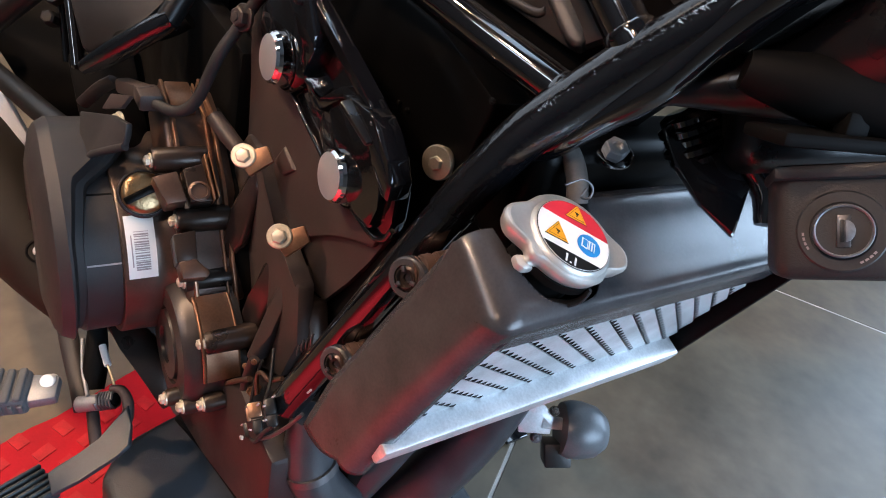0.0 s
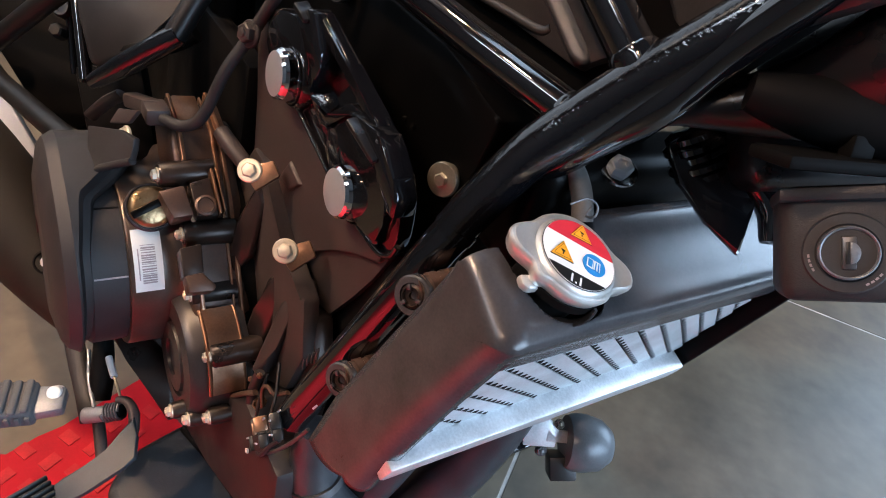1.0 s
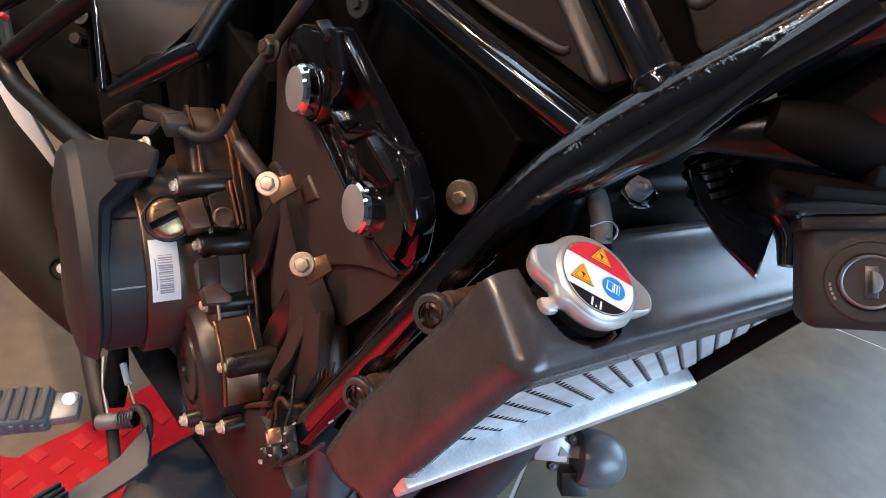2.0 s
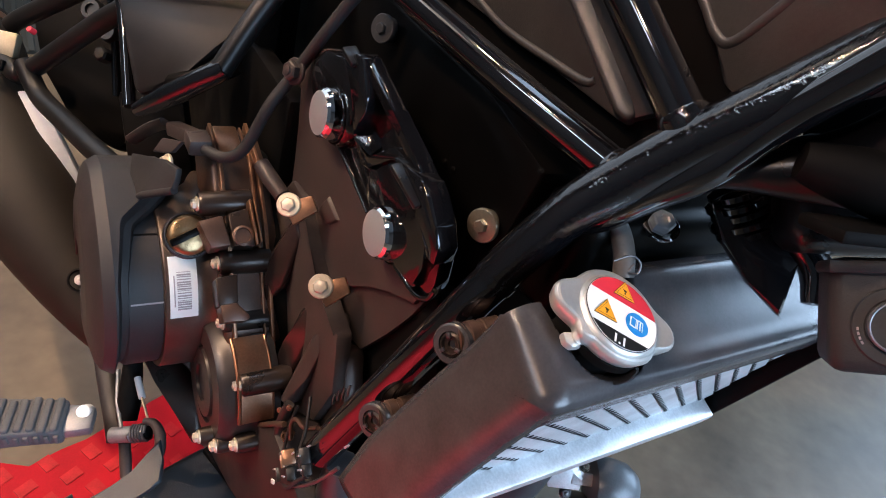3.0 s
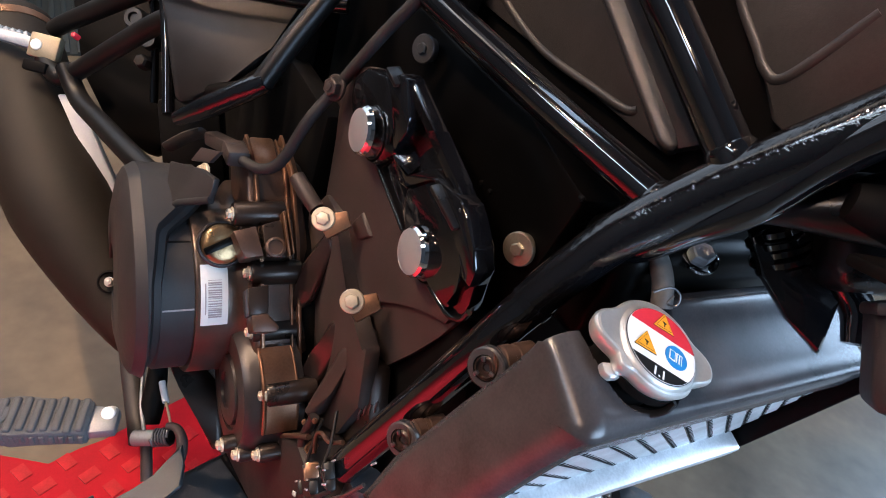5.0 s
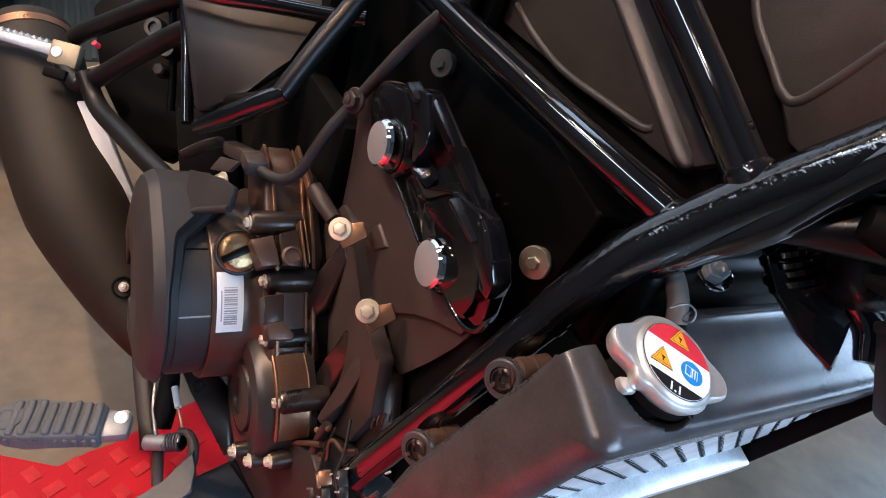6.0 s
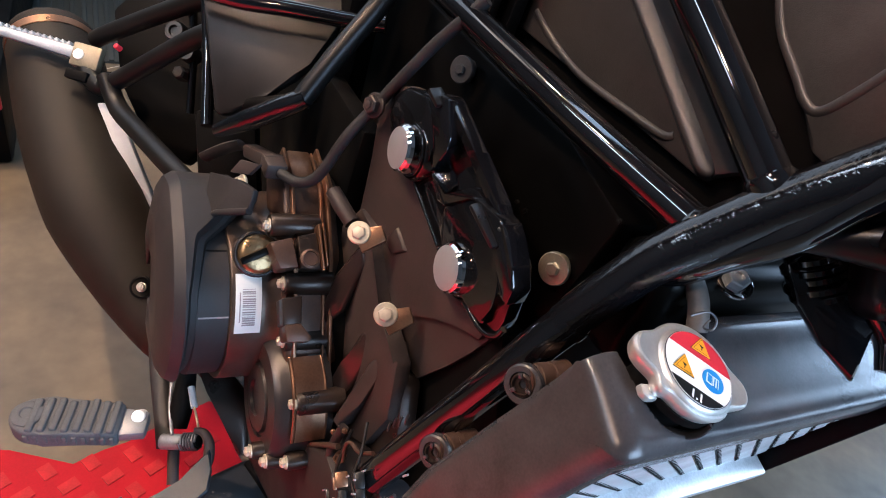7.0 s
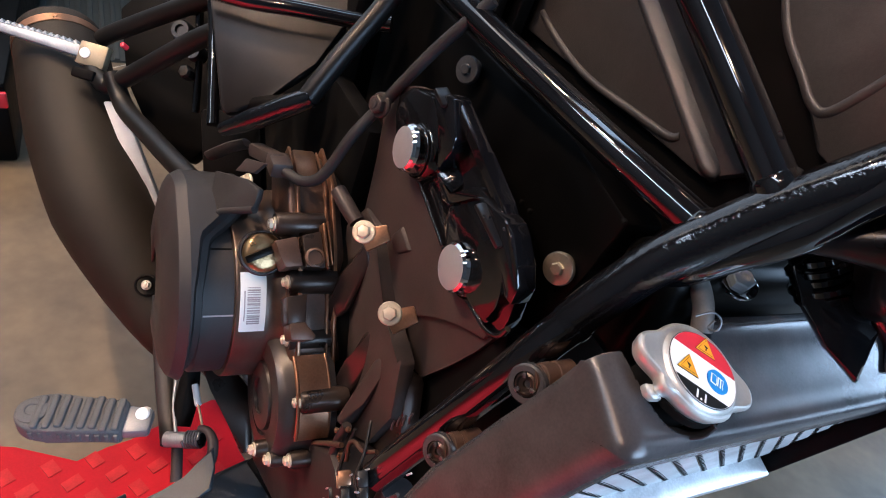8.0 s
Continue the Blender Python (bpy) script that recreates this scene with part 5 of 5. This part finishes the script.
# rear: passenger peg, stays, side cover
QO, QT = Vector((-0.853, -0.320, 0.388)), Vector((-0.912, -0.412, 0.378))
QA = (QT - QO).normalized()
QU = Vector((0.55, -0.1, -0.75))
QU = (QU - QA * QU.dot(QA)).normalized()
QN = QA.cross(QU)
bm = fresh()
prism(bm, [(0.0, -0.008), (0.0, 0.006), (0.102, 0.003), (0.109, -0.002), (0.104, -0.008)], QO - QN * 0.005, QA, QU, 0.01, 0.002)
for k in range(13):
    prism(bm, [(0.008 + 0.0075 * k, -0.008), (0.0117 + 0.0075 * k, -0.0125), (0.0155 + 0.0075 * k, -0.008)], QO - QN * 0.005, QA, QU, 0.01)
ppeg = part("passenger_footpeg", bm, PEGALU, bike, "serrated bare aluminium passenger footpeg")
part("peg_clevis", block(fresh(), QO - QA * 0.012, (0.034, 0.028, 0.012), 0.002, QA, QU), TAN, ppeg)
part("hinge_pin", lathe(fresh(), QO - QA * 0.004 + QN * (0.006 if QN.z > 0 else -0.006), QN if QN.z > 0 else -QN, [(0.0064, 0), (0.0064, 0.0008), (0.0058, 0.0013), (0.0005, 0.0014)], 20), WHITE, ppeg)
part("peg_catch", block(fresh(), QO - QA * 0.004 + Vector((0.03, -0.004, -0.012)), (0.026, 0.012, 0.008), 0.002, QA, QU), DARK, ppeg)
stay = part("rear_subframe", tube(fresh(), [(-0.845, -0.312, 0.374), (-0.811, -0.300, 0.372), (-0.795, -0.285, 0.385), (-0.717, -0.225, 0.476), (-0.68, -0.20, 0.51)], 0.0105, 16, 6), TUBING, bike, "satin black rear subframe tubes")
for pts, r in (([(-0.900, -0.300, 0.392), (-0.875, -0.285, 0.414), (-0.786, -0.224, 0.490), (-0.72, -0.18, 0.54)], 0.0105),
               ([(-0.80, -0.292, 0.390), (-0.765, -0.280, 0.368), (-0.690, -0.262, 0.378), (-0.60, -0.240, 0.392), (-0.535, -0.212, 0.392)], 0.0108),
               ([(-0.66, -0.20, 0.36), (-0.655, -0.19, 0.44), (-0.68, -0.19, 0.50)], 0.007)):
    part("subframe_tube", tube(fresh(), pts, r, 16, 6), TUBING, stay)
# Added near-black block paints shade over the gap above the clutch guard.
part("shade_plate", block(fresh(), (-0.632, -0.183, 0.394), (0.062, 0.095, 0.026), 0.006, (0.33, 0.90, 0.28), (-0.50, -0.08, 0.86), 2), DARK, stay)
part("swingarm", block(fresh(), (-0.750, -0.266, 0.312), (0.14, 0.022, 0.012), 0.003, (0.70, 0.33, -0.62), (0.40, 0.87, 0.30)), PALE, stay, "bare aluminium bar beside the silencer")
# Tyre darker than rubber: the shade around it is put into its colour.
bm = fresh()
lathe(bm, (-0.93, 0.0, 0.30), (0, 1, 0), [(0.20, -0.065), (0.27, -0.07), (0.30, -0.04), (0.31, 0.0), (0.30, 0.04), (0.27, 0.07), (0.20, 0.065)], 56)
wheel = part("rear_wheel", bm, DARK, bike, "black rear tyre and wheel")
part("rim", lathe(fresh(), (-0.93, 0.0, 0.30), (0, 1, 0), [(0.06, -0.06), (0.19, -0.05), (0.205, -0.066), (0.205, 0.066), (0.19, 0.05), (0.06, 0.06)], 48), GLOSS, wheel)
bm = fresh()
prism(bm, [(-0.066, 0.095), (-0.052, -0.050), (-0.047, -0.055), (-0.036, -0.053), (-0.004, -0.036), (0.022, -0.020), (0.036, -0.006), (0.104, 0.085)], (-0.595, -0.171, 0.523), (0.40, 0.87, 0.30), (-0.63, -0.01, 0.78), -0.012, 0.004)
side_cover = part("side_cover", bm, COVER, bike, "satin black side cover panel")
part("cover_tube", tube(fresh(), [(-0.640, -0.240, 0.556), (-0.612, -0.200, 0.562), (-0.592, -0.165, 0.570), (-0.568, -0.120, 0.578), (-0.55, -0.09, 0.586)], 0.0075, 14, 5), GLOSS, side_cover)
part("cover_lip", tube(fresh(), [(-0.604, -0.205, 0.462), (-0.585, -0.190, 0.476), (-0.556, -0.160, 0.498), (-0.545, -0.14, 0.515)], 0.0075, 12, 5), DARK, side_cover)
part("cover_edge", tube(fresh(), [(-0.70, -0.216, 0.555), (-0.655, -0.213, 0.49), (-0.606, -0.215, 0.440)], 0.006, 10, 4), GLOSS, side_cover)
bm = fresh()
prism(bm, [(-0.93, 0.40), (-0.90, 0.36), (-0.80, 0.27), (-0.70, 0.25), (-0.58, 0.34), (-0.58, 0.66), (-0.95, 0.66)], (0, -0.095, 0), (1, 0, 0), (0, 0, 1), 0.02, 0.006)
part("inner_fender", bm, DARK, side_cover)
# Flat near-black sheet filling the dark area behind the tubes.
bm = fresh()
prism(bm, [(-0.060, -0.005), (-0.068, 0.086), (-0.02, 0.13), (0.085, 0.14), (0.085, -0.03), (0.072, -0.065), (0.022, -0.112), (-0.025, -0.083)], (-0.855, -0.222, 0.375), (0.40, 0.87, 0.30), (-0.63, -0.01, 0.78), -0.03, 0.006)
part("dark_rear_sheet", bm, DARK, side_cover)
# Near-black plate paints the shaded void beside the side cover.
bm = fresh()
side_plate(bm, [(-0.54, 0.46), (-0.445, 0.46), (-0.445, 0.72), (-0.54, 0.72)], -0.030, 0.012, 0.003)
part("shade_cover", bm, DARK, side_cover)
bm = fresh()
for k in range(16):
    tube(bm, [(-0.93 + 0.012 * k, -0.195 - 0.002 * (k % 2), 0.425 + 0.008 * k), (-0.921 + 0.012 * k, -0.195 - 0.002 * (k % 2), 0.431 + 0.008 * k)], 0.0055, 8, 1)
part("drive_chain", bm, STEEL, stay)
part("tail_lens", lathe(fresh(), (-0.7736, -0.2850, 0.4378), (0.5, -0.6, 0.6), [(0.0032, -0.006), (0.0032, 0.001), (0.0024, 0.002), (0.0005, 0.0022)], 12), REDP, stay)
for p, r in (((-0.7772, -0.2262, 0.4636), 0.0120), ((-0.7682, -0.2126, 0.4452), 0.0105)):
    part("tube_knuckle", lathe(fresh(), p, (0.6, -0.6, 0.5), [(r, -0.012), (r, 0.004), (r * 0.85, 0.007), (r * 0.5, 0.007), (r * 0.45, 0.004), (0.0005, 0.004)], 20), BLACKP, stay)
part("cover_stay", tube(fresh(), [(-0.7855, -0.2108, 0.4947), (-0.7643, -0.2079, 0.4374), (-0.7411, -0.2080, 0.3842)], 0.0045, 10, 4), GLOSS, stay)
part("lower_knuckle", lathe(fresh(), (-0.7604, -0.2202, 0.4233), (0.6, -0.6, 0.5), [(0.008, -0.01), (0.008, 0.004), (0.006, 0.006), (0.0005, 0.006)], 6), BLACKP, stay)
part("guard_strut", tube(fresh(), [(-0.615, -0.212, 0.400), (-0.565, -0.205, 0.440), (-0.535, -0.198, 0.462)], 0.006, 10, 3, 0.5), BROWN, stay)

# side stand on the far side
stand = part("side_stand", tube(fresh(), [(-0.42, 0.13, 0.22), (-0.40, 0.20, 0.12), (-0.36, 0.262, 0.036)], 0.011, 14, 4), GLOSS, bike, "black steel side stand on the floor")
part("stand_foot", block(fresh(), (-0.35, 0.275, 0.037), (0.06, 0.04, 0.006), 0.002), GLOSS, stand)

# engine clutter at the foot of the frame tube
for name, pts, r, mat_ in (("stay_rod", [(-0.3570, -0.152, 0.2225), (-0.3136, -0.154, 0.2628), (-0.2791, -0.156, 0.2947)], 0.0013, BOSS),
                           ("loom_guide", [(-0.3351, -0.150, 0.2716), (-0.3348, -0.155, 0.2901), (-0.3151, -0.156, 0.3194), (-0.2892, -0.155, 0.3507)], 0.0022, BROWNCASE),
                           ("lower_guide", [(-0.2605, -0.156, 0.3183), (-0.2426, -0.158, 0.3428), (-0.2256, -0.157, 0.3725), (-0.2153, -0.152, 0.3983)], 0.0014, STEEL),
                           ("strip_guide", [(-0.2803, -0.152, 0.3434), (-0.2847, -0.152, 0.3574), (-0.2804, -0.151, 0.3654), (-0.2691, -0.150, 0.3696), (-0.2592, -0.146, 0.3810)], 0.0016, BROWNCASE),
                           ("loom_lead", [(-0.2930, -0.146, 0.3640), (-0.2860, -0.152, 0.3480), (-0.2780, -0.156, 0.3320), (-0.2640, -0.156, 0.3250)], 0.0013, BLACKP),
                           ("loom_lead", [(-0.2790, -0.146, 0.3900), (-0.2640, -0.152, 0.3760), (-0.2540, -0.158, 0.3620), (-0.2430, -0.158, 0.3560)], 0.0012, BLACKP),
                           ("loom_lead", [(-0.2700, -0.156, 0.3080), (-0.2560, -0.159, 0.3220), (-0.2440, -0.160, 0.3480), (-0.2360, -0.158, 0.3640)], 0.0016, RUBBER)):
    part(name, tube(fresh(), pts, r, 10, 6), mat_, engine)
part("sensor_stem", tube(fresh(), [(-0.3020, -0.148, 0.3560), (-0.3008, -0.152, 0.3345), (-0.2950, -0.153, 0.3160)], [0.0040, 0.0042, 0.0040], 16, 3), SUMP, engine)
part("stem_end", tube(fresh(), [(-0.2950, -0.153, 0.3160), (-0.2935, -0.1535, 0.3125)], [0.0044, 0.0034], 16, 1), GREYCAST, engine)
for p in ((-0.3069, -0.152, 0.3449), (-0.2929, -0.152, 0.3638)):
    hexbolt(engine, p, (0.5, -0.7, 0.4), 0.0018, BRONZE, "clip_screw", 1.3)
CU, CV = Vector((0.50, -0.35, 0.79)), Vector((0.25, 0.93, 0.25))
part("loom_connector", block(fresh(), (-0.2662, -0.158, 0.3441), (0.0100, 0.0100, 0.0110), 0.0016, CU, CV, 2), BRONZE, engine)
part("connector_mouth", block(fresh(), (-0.2700, -0.1610, 0.3410), (0.0060, 0.0050, 0.0060), 0.001, CU, CV, 2), BLACKP, engine)
part("connector_latch", block(fresh(), (-0.2640, -0.1635, 0.3440), (0.0030, 0.0030, 0.0090), 0.0008, CU, CV, 2), BRONZE, engine)
for p, w in (((-0.2480, -0.157, 0.3690), 0.0095), ((-0.2576, -0.158, 0.3362), 0.0085), ((-0.2417, -0.157, 0.3640), 0.0085), ((-0.2745, -0.156, 0.3110), 0.0090)):
    part("plug_body", block(fresh(), p, (w, w * 0.8, w * 1.2), 0.0016, CU, CV, 2), BLACKP, engine)
part("clip_tab_and_glint", block(fresh(), (-0.2775, -0.1595, 0.2990), (0.0034, 0.0018, 0.0095), 0.0007, (0.74, -0.2, -0.64), (0.2, 0.97, 0.0)), PALE, engine)
# Tiny bright rods put in for small highlights among the leads.
for p, q in (((-0.2545, -0.163, 0.3650), (-0.2530, -0.163, 0.3685)), ((-0.2460, -0.163, 0.3740), (-0.2442, -0.163, 0.3765)), ((-0.2420, -0.163, 0.3640), (-0.2385, -0.163, 0.3690)), ((-0.2800, -0.160, 0.3110), (-0.2780, -0.160, 0.3145)), ((-0.2600, -0.163, 0.3320), (-0.2570, -0.163, 0.3355)), ((-0.2510, -0.156, 0.3735), (-0.2484, -0.155, 0.3790)), ((-0.2170, -0.151, 0.4160), (-0.2140, -0.151, 0.4220))):
    part("clip_tab_and_glint", tube(fresh(), [p, q], 0.0007, 8, 1), ALU, engine)
for p in ((-0.2746, -0.130, 0.3875), (-0.2703, -0.130, 0.3968), (-0.2651, -0.130, 0.4040), (-0.2601, -0.130, 0.4127)):
    part("spring_turn", tube(fresh(), [Vector(p) + Vector((0.001, 0, -0.004)), Vector(p), Vector(p) + Vector((-0.001, 0.001, 0.004))], 0.0009, 8, 3), STEEL, engine)
part("loom_nut", lathe(fresh(), (-0.2870, -0.152, 0.3400), (0.55, -0.6, 0.5), [(0.0044, -0.006), (0.0044, 0.003), (0.0036, 0.004), (0.0026, 0.004), (0.0024, 0.002)], 6), BRONZE, engine, "bronze hexagon nut")
part("tube_foot", prism(fresh(), [(-0.016, -0.012), (-0.014, 0.010), (0.004, 0.014), (0.018, 0.006), (0.016, -0.012)], (-0.2540, -0.140, 0.3500), CU, CV, 0.012, 0.003, 2), INKY, frame_part)
